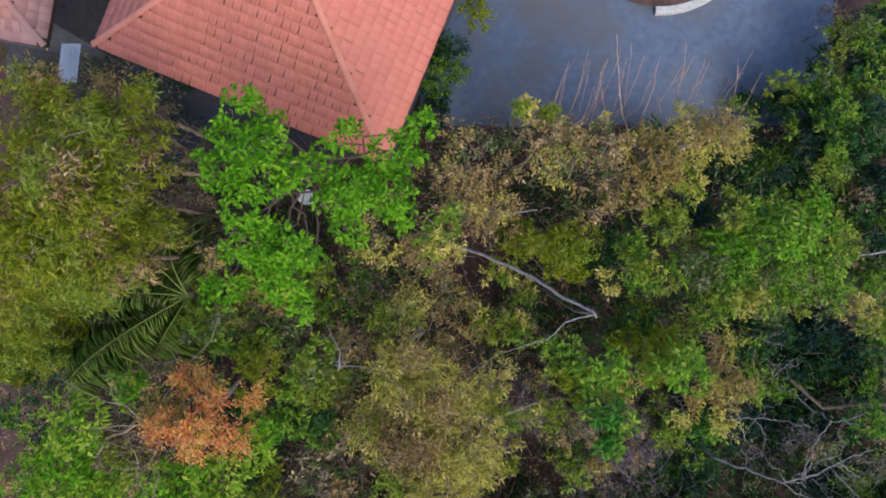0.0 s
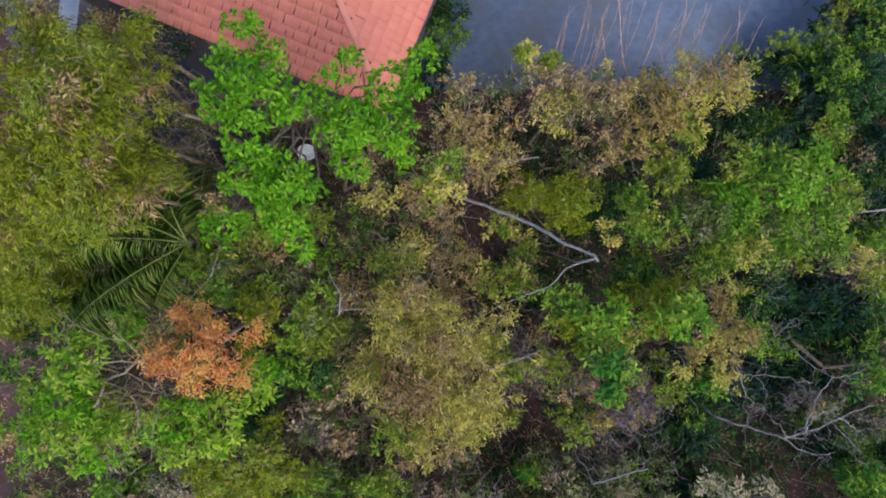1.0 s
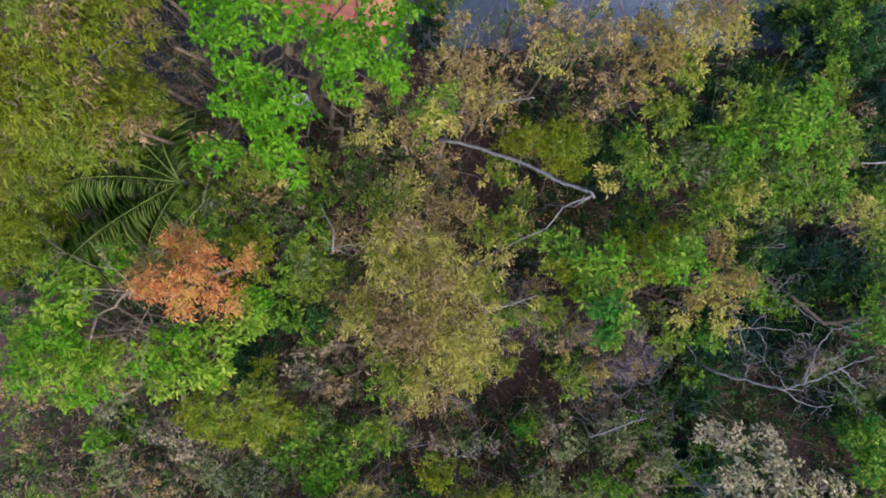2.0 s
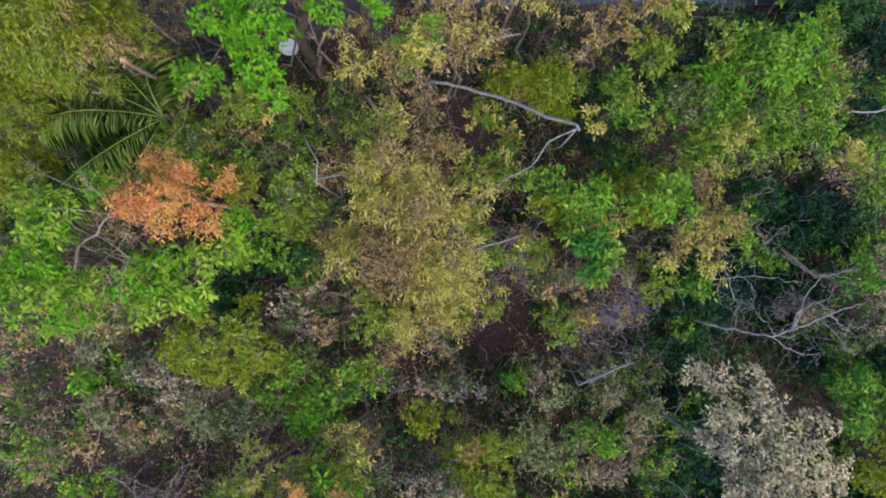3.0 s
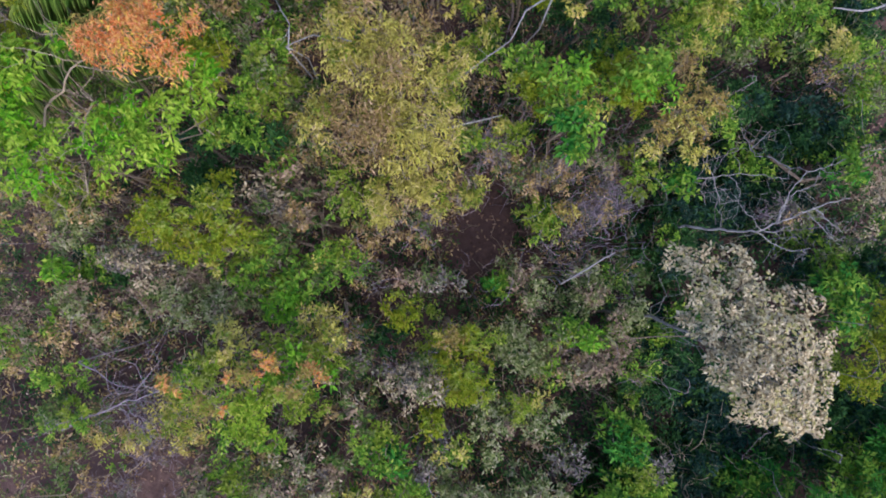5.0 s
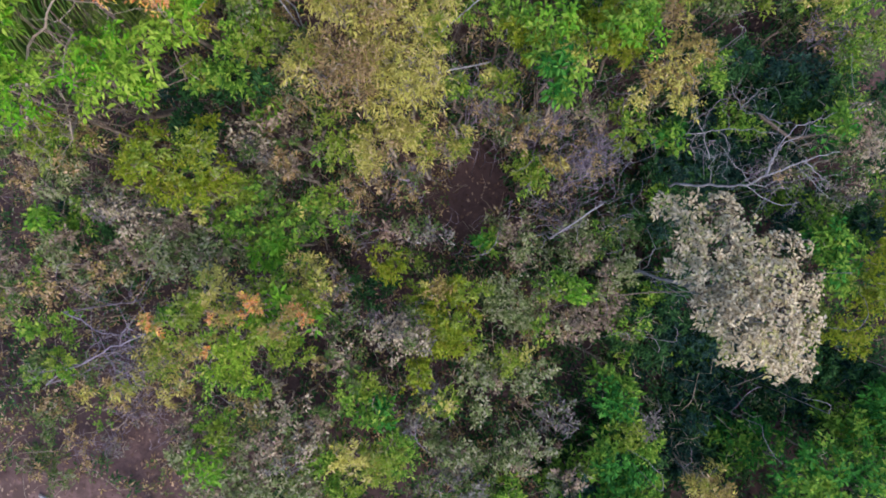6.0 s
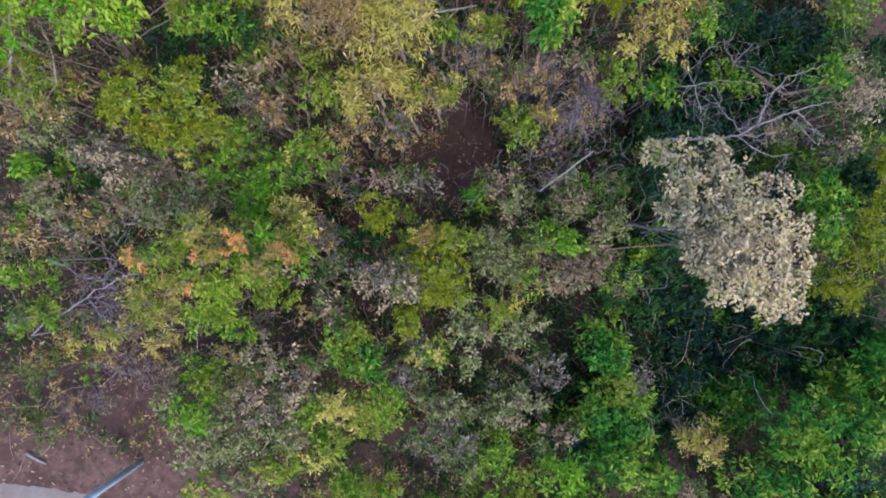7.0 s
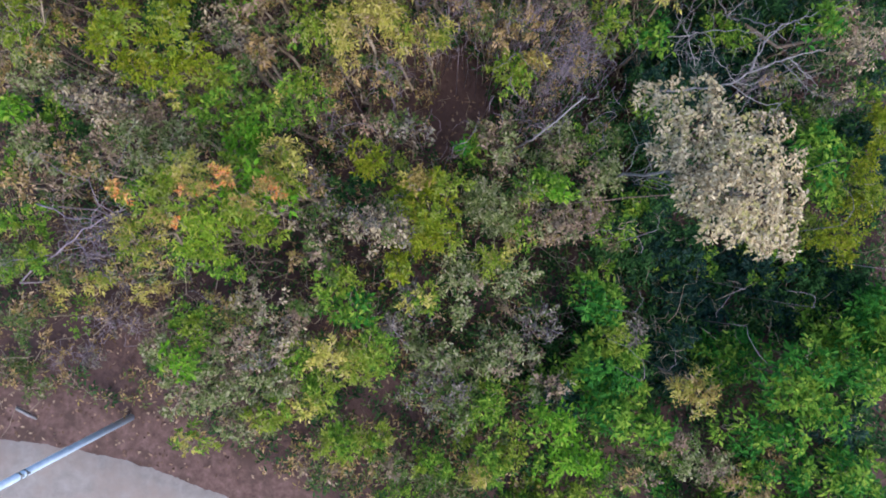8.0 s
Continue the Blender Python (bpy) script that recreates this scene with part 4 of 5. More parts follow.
plant("moss", -0.17, -10.70, 8.4, 0.80, 0.45)
plant("dark", -0.45, -11.61, 7.6, 0.84, 0.65)
plant("moss", 1.67, -12.43, 9.2, 1.04, 1.31)
plant("moss", 2.32, -11.62, 8.8, 0.58, 0.58)
plant("amber", 1.38, -11.49, 9.2, 0.40, 0.30)
plant("moss", 2.32, -13.02, 8.8, 0.58, 0.62)
plant("moss", 0.75, -14.15, 8.8, 0.58, 0.48)
plant("yellow", 1.53, -15.13, 8.6, 0.52, 0.45)
plant("cream", -1.74, -13.11, 9.0, 0.74, 0.68)
plant("cream", 0.01, -13.03, 9.2, 0.74, 0.67)
plant("ash", -0.82, -12.58, 8.8, 0.68, 0.58)
plant("ash", 0.58, -12.41, 8.8, 0.68, 0.62)
plant("dry", -1.69, -13.98, 8.8, 0.79, 0.58)
plant("cream", 0.78, -13.02, 9.1, 0.50, 0.40)
plant("brown", 3.96, -6.10, 8.0, 0.89, 0.71)
plant("mauve", 5.08, -6.21, 7.8, 0.83, 0.72)
plant("yellow", 4.64, -7.81, 7.6, 0.84, 0.73)
plant("lilac", 5.60, -8.27, 6.8, 1.06, 0.83)
plant("lilac", 7.10, -6.82, 7.4, 0.66, 1.28)
plant("green", 7.89, -6.33, 7.6, 0.65, 0.80)
plant("emerald", 9.38, -6.32, 7.0, 0.45, 0.52)
plant("emerald", 3.15, -9.91, 5.6, 0.48, 0.36)
plant("lilac", 6.30, -7.33, 7.2, 0.81, 0.74)
plant("amber", 5.28, -7.47, 7.7, 0.33, 0.29)
plant("sage", 4.41, -9.88, 7.2, 0.81, 0.89)
plant("sage", 6.33, -10.03, 7.0, 0.90, 0.86)
plant("green", 5.29, -11.42, 7.6, 0.76, 0.62)
plant("grass", 6.00, -11.72, 7.8, 0.36, 0.40)
plant("sage", 4.01, -12.15, 7.4, 1.06, 0.95)
plant("sage", 6.30, -12.80, 7.2, 1.02, 0.81)
plant("sage", 7.62, -11.25, 6.8, 0.87, 0.98)
plant("mixed", 8.17, -12.87, 6.2, 0.89, 0.70)
plant("mixed", 7.58, -9.68, 6.6, 0.84, 0.88)
plant("mixed", 5.22, -12.98, 6.8, 0.83, 0.68)
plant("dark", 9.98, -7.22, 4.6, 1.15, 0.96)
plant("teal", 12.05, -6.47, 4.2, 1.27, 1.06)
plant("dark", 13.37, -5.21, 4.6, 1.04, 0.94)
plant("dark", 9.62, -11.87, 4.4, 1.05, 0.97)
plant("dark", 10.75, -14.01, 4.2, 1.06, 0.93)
plant("cream", 16.14, -6.89, 7.3, 0.74, 1.11)
plant("blush", 15.55, -6.20, 7.2, 0.56, 0.56)
plant("emerald", 15.05, -6.08, 7.4, 0.55, 0.62)
plant("ash", 16.10, -8.58, 6.0, 0.90, 0.71)
plant("emerald", 15.45, -10.69, 6.9, 0.86, 1.09)
plant("emerald", 15.09, -9.89, 6.7, 0.57, 0.57)
plant("moss", 16.62, -11.37, 7.0, 0.71, 1.31)
plant("moss", 15.99, -13.18, 6.8, 1.17, 0.60)
plant("ash", 14.52, -7.68, 5.6, 0.88, 0.72)
plant("lilac", 13.71, -7.48, 5.6, 0.80, 0.60)
plant("green", -10.80, -14.14, 9.0, 0.78, 0.78)
plant("fresh", -10.02, -13.88, 9.2, 0.44, 0.33)
plant("straw", -8.38, -14.49, 9.0, 0.61, 0.34)
plant("green", -10.84, -12.68, 9.2, 0.67, 0.67)
plant("mixed", -11.28, -15.96, 7.6, 0.91, 1.13)
plant("mixed", -12.46, -18.06, 6.4, 0.85, 0.77)
plant("lilac", -9.53, -16.03, 6.2, 1.16, 1.16)
plant("lilac", -10.86, -17.42, 5.6, 1.20, 0.80)
plant("brown", -10.26, -14.85, 7.6, 0.84, 0.73)
plant("brown", -7.29, -14.79, 8.4, 0.87, 0.59)
plant("mauve", -6.66, -14.06, 9.0, 0.68, 0.51)
plant("sage", -6.57, -16.47, 9.0, 0.57, 0.74)
plant("green", -5.45, -16.13, 9.0, 0.71, 0.74)
plant("grass", -5.75, -16.95, 9.2, 0.50, 0.54)
plant("sage", -4.55, -17.95, 8.6, 1.04, 0.76)
plant("sage", -5.87, -18.21, 8.6, 0.90, 0.73)
plant("yellow", -3.43, -18.85, 8.2, 0.92, 0.53)
plant("sage", -5.02, -17.08, 9.0, 0.88, 0.85)
plant("yellow", -5.93, -19.78, 7.8, 0.72, 0.40)
plant("sage", -4.21, -19.36, 8.0, 0.98, 0.53)
plant("sage", -2.84, -17.82, 8.4, 0.70, 0.63)
plant("cream", -3.64, -16.82, 9.0, 0.78, 0.74)
plant("cream", -3.23, -15.42, 9.2, 0.87, 0.74)
plant("blush", -3.90, -16.13, 9.0, 0.74, 0.57)
plant("dry", -2.08, -15.48, 8.6, 0.59, 0.59)
plant("cream", -2.74, -16.33, 8.8, 0.58, 0.58)
plant("brown", -4.62, -15.50, 8.4, 0.70, 0.59)
plant("green", -0.96, -14.66, 9.0, 0.71, 0.57)
plant("emerald", -0.58, -15.39, 8.6, 0.69, 0.59)
plant("yellow", -1.13, -17.25, 9.0, 1.12, 0.98)
plant("yellow", -0.12, -16.86, 8.8, 0.85, 0.85)
plant("yellow", -1.77, -18.35, 8.4, 0.77, 0.56)
plant("green", -2.31, -16.93, 8.4, 0.63, 0.63)
plant("ash", 1.33, -15.46, 8.0, 0.78, 0.78)
plant("sage", 1.87, -17.16, 7.6, 0.91, 0.91)
plant("ash", 1.59, -18.50, 7.8, 0.90, 1.01)
plant("ash", 0.31, -16.12, 7.8, 0.72, 0.61)
plant("yellow", -0.08, -19.75, 7.6, 0.62, 0.51)
plant("green", -1.22, -20.10, 7.4, 0.95, 0.62)
plant("mixed", -2.05, -20.99, 7.0, 0.93, 0.64)
plant("dry", 0.46, -20.66, 7.4, 0.62, 0.62)
plant("green", 1.76, -21.08, 7.0, 0.75, 0.60)
plant("ash", 2.51, -18.18, 7.6, 0.73, 0.62)
plant("sage", 2.88, -14.83, 7.8, 0.94, 0.97)
plant("yellow", 3.79, -13.92, 7.8, 0.72, 0.54)
plant("sage", 4.48, -14.58, 7.4, 0.95, 0.81)
plant("ash", 5.60, -15.96, 6.8, 0.83, 0.64)
plant("sage", 4.20, -17.29, 7.4, 1.10, 0.92)
plant("sage", 5.76, -18.32, 7.0, 1.12, 0.64)
plant("emerald", 7.57, -15.56, 7.0, 0.75, 0.86)
plant("yellow", 7.86, -16.61, 7.0, 0.64, 0.56)
plant("ash", 8.64, -16.38, 6.6, 0.50, 0.57)
plant("emerald", 7.33, -17.60, 6.8, 0.98, 0.79)
plant("emerald", 8.45, -18.22, 6.6, 0.99, 0.95)
plant("green", 3.46, -19.12, 7.2, 1.22, 0.93)
plant("grass", 5.88, -19.44, 7.4, 0.95, 0.62)
plant("emerald", 7.86, -19.18, 7.0, 1.12, 0.75)
plant("emerald", 9.26, -19.71, 6.8, 0.87, 0.68)
plant("amber", 10.66, -18.46, 7.6, 0.76, 0.62)
plant("straw", 10.37, -18.04, 7.4, 0.55, 0.37)
plant("mixed", 9.90, -20.55, 6.6, 0.95, 0.76)
plant("green", 4.05, -20.89, 7.0, 1.23, 0.75)
plant("grass", 6.76, -21.06, 6.8, 1.25, 0.64)
plant("mixed", 8.93, -21.33, 6.6, 0.99, 0.61)
plant("sage", 11.36, -21.13, 6.6, 0.99, 0.69)
plant("blush", 10.51, -20.10, 6.8, 0.45, 0.42)
plant("straw", 3.28, -21.18, 7.0, 0.75, 0.45)
plant("emerald", 13.20, -17.36, 5.4, 1.33, 0.85)
plant("dark", 16.03, -15.72, 4.4, 1.26, 1.05)
plant("teal", 14.52, -16.19, 4.0, 1.28, 0.77)
plant("emerald", 16.70, -16.76, 6.0, 0.90, 0.86)
plant("emerald", 14.43, -17.31, 7.8, 0.79, 0.65)
plant("emerald", 13.42, -17.68, 7.8, 0.54, 0.50)
plant("emerald", 13.99, -18.46, 7.6, 1.16, 0.73)
plant("emerald", 14.89, -19.15, 7.8, 0.83, 0.61)
plant("emerald", 12.81, -19.69, 7.2, 1.04, 0.67)
plant("emerald", 13.62, -19.85, 7.6, 0.73, 0.51)
plant("emerald", 16.22, -18.00, 7.6, 0.73, 0.73)
plant("emerald", 15.86, -21.09, 7.0, 1.12, 0.71)
plant("dark", 13.01, -21.47, 6.2, 1.09, 0.70)
plant("emerald", 14.14, -21.18, 7.0, 0.86, 0.56)
plant("emerald", 12.35, -17.74, 5.0, 0.82, 0.82)
# low fill, whose dark leaf colours stand in for unlit gaps
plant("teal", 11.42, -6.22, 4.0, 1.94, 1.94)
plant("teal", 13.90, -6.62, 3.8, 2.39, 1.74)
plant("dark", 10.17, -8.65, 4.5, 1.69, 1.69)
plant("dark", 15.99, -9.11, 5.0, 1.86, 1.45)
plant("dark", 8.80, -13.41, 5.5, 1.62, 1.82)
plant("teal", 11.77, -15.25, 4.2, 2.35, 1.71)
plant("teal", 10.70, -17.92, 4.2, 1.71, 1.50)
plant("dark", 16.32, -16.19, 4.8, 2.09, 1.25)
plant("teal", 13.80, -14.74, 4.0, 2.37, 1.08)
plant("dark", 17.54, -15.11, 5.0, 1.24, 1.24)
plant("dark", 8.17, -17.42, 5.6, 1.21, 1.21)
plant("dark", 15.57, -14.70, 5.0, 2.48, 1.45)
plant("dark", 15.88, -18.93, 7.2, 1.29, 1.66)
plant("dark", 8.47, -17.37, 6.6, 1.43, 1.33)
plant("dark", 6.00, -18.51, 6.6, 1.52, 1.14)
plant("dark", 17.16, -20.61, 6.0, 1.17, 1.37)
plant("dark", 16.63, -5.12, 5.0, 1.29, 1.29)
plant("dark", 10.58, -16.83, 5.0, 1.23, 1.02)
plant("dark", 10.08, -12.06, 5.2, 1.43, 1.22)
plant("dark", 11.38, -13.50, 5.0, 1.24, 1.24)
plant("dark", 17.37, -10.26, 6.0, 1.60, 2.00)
plant("olive", -9.30, -0.13, 15.0, 0.62, 0.62)
plant("olive", -7.76, -0.26, 15.0, 0.75, 0.50)
plant("moss", -8.99, -0.85, 14.0, 0.80, 0.40)
plant("green", 9.47, 1.02, 10.2, 1.00, 0.84)
plant("grass", 10.55, 0.49, 10.4, 0.99, 0.83)
plant("green", 12.29, 0.03, 9.8, 0.85, 0.85)
plant("grass", 8.88, -0.16, 10.0, 0.85, 0.85)
plant("green", 10.47, -1.01, 9.6, 1.21, 0.69)
plant("grass", 11.35, 1.19, 10.2, 0.57, 0.57)
plant("yellow", 9.49, -1.54, 9.8, 1.03, 0.51)
plant("yellow", 7.34, 2.01, 10.4, 0.66, 0.50)
plant("dark", 6.16, -0.56, 7.4, 0.96, 0.77)
plant("dark", 9.43, 1.10, 6.6, 0.80, 0.80)
plant("brown", 3.58, 2.65, 10.6, 0.82, 0.66)
plant("yellow", 3.15, 4.02, 10.2, 0.30, 0.20)
plant("yellow", 2.30, 4.17, 10.8, 0.23, 0.26)
plant("dark", -14.22, -3.77, 8.4, 1.10, 0.73)
plant("dark", -14.00, -5.42, 8.6, 0.91, 0.91)
plant("olive", -13.04, -2.21, 10.4, 0.83, 0.66)
plant("dark", -6.16, -6.88, 9.4, 0.70, 1.05)
plant("dark", -12.69, -3.82, 8.0, 1.12, 0.64)
plant("olive", -7.22, 3.40, 14.4, 0.39, 0.65)
plant("olive", -7.03, 2.08, 14.6, 0.38, 0.64)
plant("olive", -7.54, 1.13, 13.6, 0.41, 0.49)
plant("brown", -9.95, 1.78, 4.6, 0.96, 0.74)
plant("dry", -10.37, 0.92, 4.4, 0.88, 0.53)
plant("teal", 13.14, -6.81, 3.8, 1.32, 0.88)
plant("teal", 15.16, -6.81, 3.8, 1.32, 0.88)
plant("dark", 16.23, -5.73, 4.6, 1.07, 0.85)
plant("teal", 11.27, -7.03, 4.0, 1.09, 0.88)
plant("yellow", -7.01, -1.41, 10.6, 0.64, 0.54)
plant("fresh", -5.39, -0.97, 11.0, 0.63, 0.56)
plant("brown", -6.84, -0.34, 10.8, 0.38, 0.54)
plant("yellow", -4.72, -0.84, 10.6, 0.80, 0.64)
plant("fresh", -6.43, -2.04, 10.8, 0.47, 0.38)
plant("lilac", 15.72, 9.06, 4.4, 0.75, 0.88)
plant("green", 13.64, 6.45, 4.6, 0.87, 0.57)
plant("green", 16.12, 8.23, 5.2, 0.85, 0.85)
plant("brown", -8.10, 2.41, 9.6, 0.58, 0.71)
plant("blush", -7.97, 1.43, 9.4, 0.52, 0.62)
plant("brown", -7.73, 0.56, 9.0, 0.63, 0.49)
plant("olive", -7.64, 0.53, 12.0, 0.36, 0.59)
plant("cream", 16.82, -6.13, 7.0, 0.75, 1.05)
plant("moss", 17.38, -9.49, 6.6, 0.76, 1.07)
plant("dark", 18.39, -7.32, 5.0, 0.82, 0.82)
plant("dark", 18.50, -4.62, 5.0, 0.82, 0.82)
plant("emerald", 18.08, -15.80, 5.6, 0.72, 1.00)
plant("green", 12.56, -1.35, 9.0, 1.04, 0.87)
plant("yellow", 14.01, -2.28, 8.4, 0.72, 0.72)
plant("mixed", 13.34, 0.03, 8.6, 0.89, 0.71)
plant("green", 11.45, -0.42, 9.4, 0.85, 0.78)
leaning_trunk([(0.06, 0.20, 8.60), (1.29, -0.19, 9.20), (2.73, -0.87, 10.10), (3.52, -1.44, 10.80), (4.18, -1.75, 11.40), (4.27, -1.91, 11.40)], 0.052, 0.038, "pale bare leaning trunk with a broken crooked end")
leaning_trunk([(4.22, -1.83, 11.30), (3.52, -2.11, 10.80), (3.16, -2.69, 10.00), (2.40, -3.06, 9.30), (1.76, -3.38, 8.70), (0.61, -4.19, 8.00)], 0.026, 0.014, "thin pale broken branch hanging in the scrub")
leaning_trunk([(0.42, 1.03, 8.50), (1.51, 1.03, 9.80), (2.25, 1.11, 10.00), (2.82, 1.17, 10.10)], 0.04, 0.02, "thin grey dead branch above the brown scrub")
leaning_trunk([(5.29, -9.90, 6.50), (5.45, -9.77, 6.70), (6.16, -9.25, 7.40), (6.73, -8.81, 8.10)], 0.036, 0.026, "pale cut stick leaning out of the scrub")
leaning_trunk([(6.57, -11.98, 5.40), (7.78, -11.88, 5.80), (9.46, -11.76, 6.10), (10.25, -11.71, 6.60)], 0.032, 0.014, "dark grey dead branch beside the pale dry tree")
leaning_trunk([(18.49, 0.65, 4.60), (16.36, -0.11, 5.50), (14.87, -0.27, 6.20)], 0.05, 0.022, "pale branch at the edge of the green crown")
leaning_trunk([(12.92, -4.29, 3.50), (13.77, -5.27, 4.20), (14.62, -6.12, 4.60), (16.28, -5.87, 5.00)], 0.09, 0.05, "dark dead limb beside the twisted scrub")
leaning_trunk([(-13.46, -19.43, 4.55), (-13.11, -19.64, 4.55), (-12.71, -19.83, 4.55)], 0.06, 0.045, "short pale log lying on the bare dirt")
leaning_trunk([(0.93, -4.70, 9.50), (1.42, -5.19, 9.90), (3.00, -4.70, 9.40)], 0.045, 0.02, "grey dead branch among the yellow leaves")
leaning_trunk([(-2.89, -3.35, 11.50), (-2.79, -2.83, 11.80), (-3.26, -2.03, 11.40)], 0.022, 0.012, "thin pale dead stem")
leaning_trunk([(-3.00, -3.26, 11.30), (-2.13, -3.18, 12.00), (-1.41, -3.39, 12.40), (-1.02, -3.62, 12.80)], 0.02, 0.01, "thin pale dead branch across the straw crown")
twisted = bare_tree([(10.16, -7.83, 5.00), (10.68, -8.00, 5.60), (11.33, -8.07, 6.30), (11.77, -8.13, 7.00), (12.32, -7.83, 7.40), (13.08, -7.51, 7.40), (13.95, -7.22, 7.20), (14.94, -7.00, 7.00)], 0.048, 4, "twisted bare pale grey tree with many fine twigs")
bough(twisted, [(13.62, -6.07, 6.80), (13.28, -5.73, 6.00), (12.89, -5.33, 5.20), (12.82, -5.00, 4.50), (12.50, -4.35, 4.50), (12.48, -3.76, 4.40)], 0.028)
bough(twisted, [(10.07, -6.23, 6.00), (10.63, -6.19, 6.00), (11.38, -6.10, 6.20), (12.07, -6.15, 6.40), (13.05, -6.31, 6.60)], 0.024)
bough(twisted, [(11.20, -7.04, 5.50), (10.81, -6.23, 6.00), (10.51, -5.63, 6.00), (10.59, -5.07, 6.00)], 0.021)
bough(twisted, [(12.23, -7.88, 7.40), (12.49, -7.32, 7.30), (13.02, -6.65, 7.00), (13.62, -6.07, 6.80), (14.27, -5.88, 7.00), (15.13, -5.65, 7.00)], 0.028)
bough(twisted, [(12.23, -7.88, 7.40), (12.33, -7.22, 7.80), (12.41, -6.89, 8.30), (12.89, -6.64, 8.50)], 0.024)
bough(twisted, [(12.82, -5.00, 4.50), (13.15, -4.58, 4.60), (13.58, -4.21, 4.60)], 0.021)
bough(twisted, [(13.51, -7.32, 7.30), (14.23, -7.76, 7.00), (14.82, -8.14, 6.80)], 0.018)
bough(twisted, [(11.77, -8.13, 7.00), (12.31, -8.53, 7.00), (13.08, -8.78, 6.80), (13.71, -8.68, 6.80)], 0.021)
bough(twisted, [(11.18, -6.10, 6.20), (11.52, -6.64, 6.40), (11.44, -7.23, 6.40)], 0.015)
bough(twisted, [(10.51, -6.19, 6.00), (10.31, -6.63, 6.00), (10.60, -7.16, 5.80)], 0.015)
bare_tree([(-11.36, -14.68, 7.50), (-8.81, -13.52, 9.40), (-7.11, -12.82, 10.60), (-6.22, -12.55, 11.00)], 0.033, 14, "bare mauve limb under the yellow crown")
bare_tree([(-10.14, -12.22, 8.60), (-8.37, -12.75, 9.60), (-6.98, -12.72, 10.40)], 0.026, 10, "bare mauve branch beside the yellow crown")
bare_tree([(-11.75, -6.95, 8.00), (-9.04, -5.08, 12.00), (-7.68, -4.40, 13.20), (-6.86, -4.19, 13.60)], 0.046, 8, "dark bough between the lime green crowns")
dry_stem([(6.02, 3.58, 8.60), (5.68, 4.01, 9.20), (5.31, 4.72, 10.00), (5.02, 5.43, 10.80), (4.83, 5.98, 11.40)], 0.024)
dry_stem([(6.02, 3.58, 8.60), (6.18, 4.13, 9.40), (6.29, 4.72, 10.00), (6.16, 5.26, 10.80)], 0.022)
dry_stem([(5.24, 4.04, 8.80), (4.96, 4.57, 9.40), (4.62, 5.25, 10.40)], 0.016)
dry_stem([(7.46, 4.16, 9.00), (7.17, 4.68, 9.60), (7.05, 5.25, 10.40), (6.95, 5.83, 11.00)], 0.018)
dry_stem([(7.46, 4.16, 9.00), (7.60, 4.89, 10.00), (7.55, 5.51, 10.80)], 0.018)
dry_stem([(7.16, 3.55, 8.60), (6.69, 4.16, 9.60), (6.50, 4.55, 10.00)], 0.014)
dry_stem([(8.81, 4.16, 9.60), (8.52, 4.68, 10.60), (8.43, 5.22, 11.00)], 0.014)
rng = np.random.default_rng(61)
for k in range(22):
    x, y = rng.uniform(3.2, 9.2), rng.uniform(3.6, 4.6)
    lean = rng.normal(0, 0.12)
    dry_stem([(x, y, 8.8), (x + lean, y + 0.5, 9.8), (x + 1.8 * lean, y + rng.uniform(0.8, 1.3), 10.8)], 0.011)
bare_tree([(-10.14, -5.96, 8.00), (-9.34, -7.01, 9.50), (-9.13, -5.81, 10.50)], 0.039, 6, "brown bough below the lime green leaves")
bare_tree([(-3.85, 1.03, 6.00), (-3.49, 1.52, 8.00), (-3.01, 1.94, 8.60), (-2.52, 2.14, 9.00)], 0.072, 1, "brown forked bough beside the bright green tree")
bare_tree([(-3.57, 1.47, 7.60), (-3.62, 1.81, 8.40), (-3.64, 2.05, 9.00)], 0.046, 1, "short brown bough beside the bright green tree")
bare_tree([(-7.14, -15.81, 7.00), (-5.40, -14.94, 9.00), (-4.64, -13.75, 10.50)], 0.013, 3, "thin curved bare stem")
bare_tree([(3.79, -6.84, 5.00), (3.43, -6.08, 7.00), (2.63, -5.42, 8.00)], 0.013, 10, "fine bare twigs over the soil hollow")
palm(-7.44, -1.38, 11.0)
utility_pole(-9.26, -19.79)
grey_dish(-4.77, 1.85, 6.8)
blue_sheet(-11.82, 5.88, 9.0)

# ---- what nobody could count: undergrowth, litter, loose twigs ----
def open_ground(x, y):
    """Where the scrub leaves the soil bare."""
    for hx, hy, r in ((2.7, -9.0, 1.0), (3.0, -7.8, 1.1), (3.1, -6.8, 0.8), (2.4, -6.2, 0.8), (-3.4, -0.6, 0.9), (1.7, -0.9, 1.2), (-10.3, -16.7, 1.9)):
        if math.hypot(x - hx, y - hy) < r * (1 + 0.6 * noise.noise((x * 1.3, y * 1.3, 2.0))):
            return True
    if y < shoulder_edge(max(-26, min(6, x))) + 0.2 and x < 3:
        return True
    u, w = (x + 10.62) * 0.926 - (y - 6.19) * 0.378, (x + 10.62) * 0.378 + (y - 6.19) * 0.926
    if (-0.3 < u < 9.9 and w > -0.3) or (y > 5.2 and x > -1.2) or y > 8 or (-5 < x < -1 and y > 2.5):
        return True
    return False


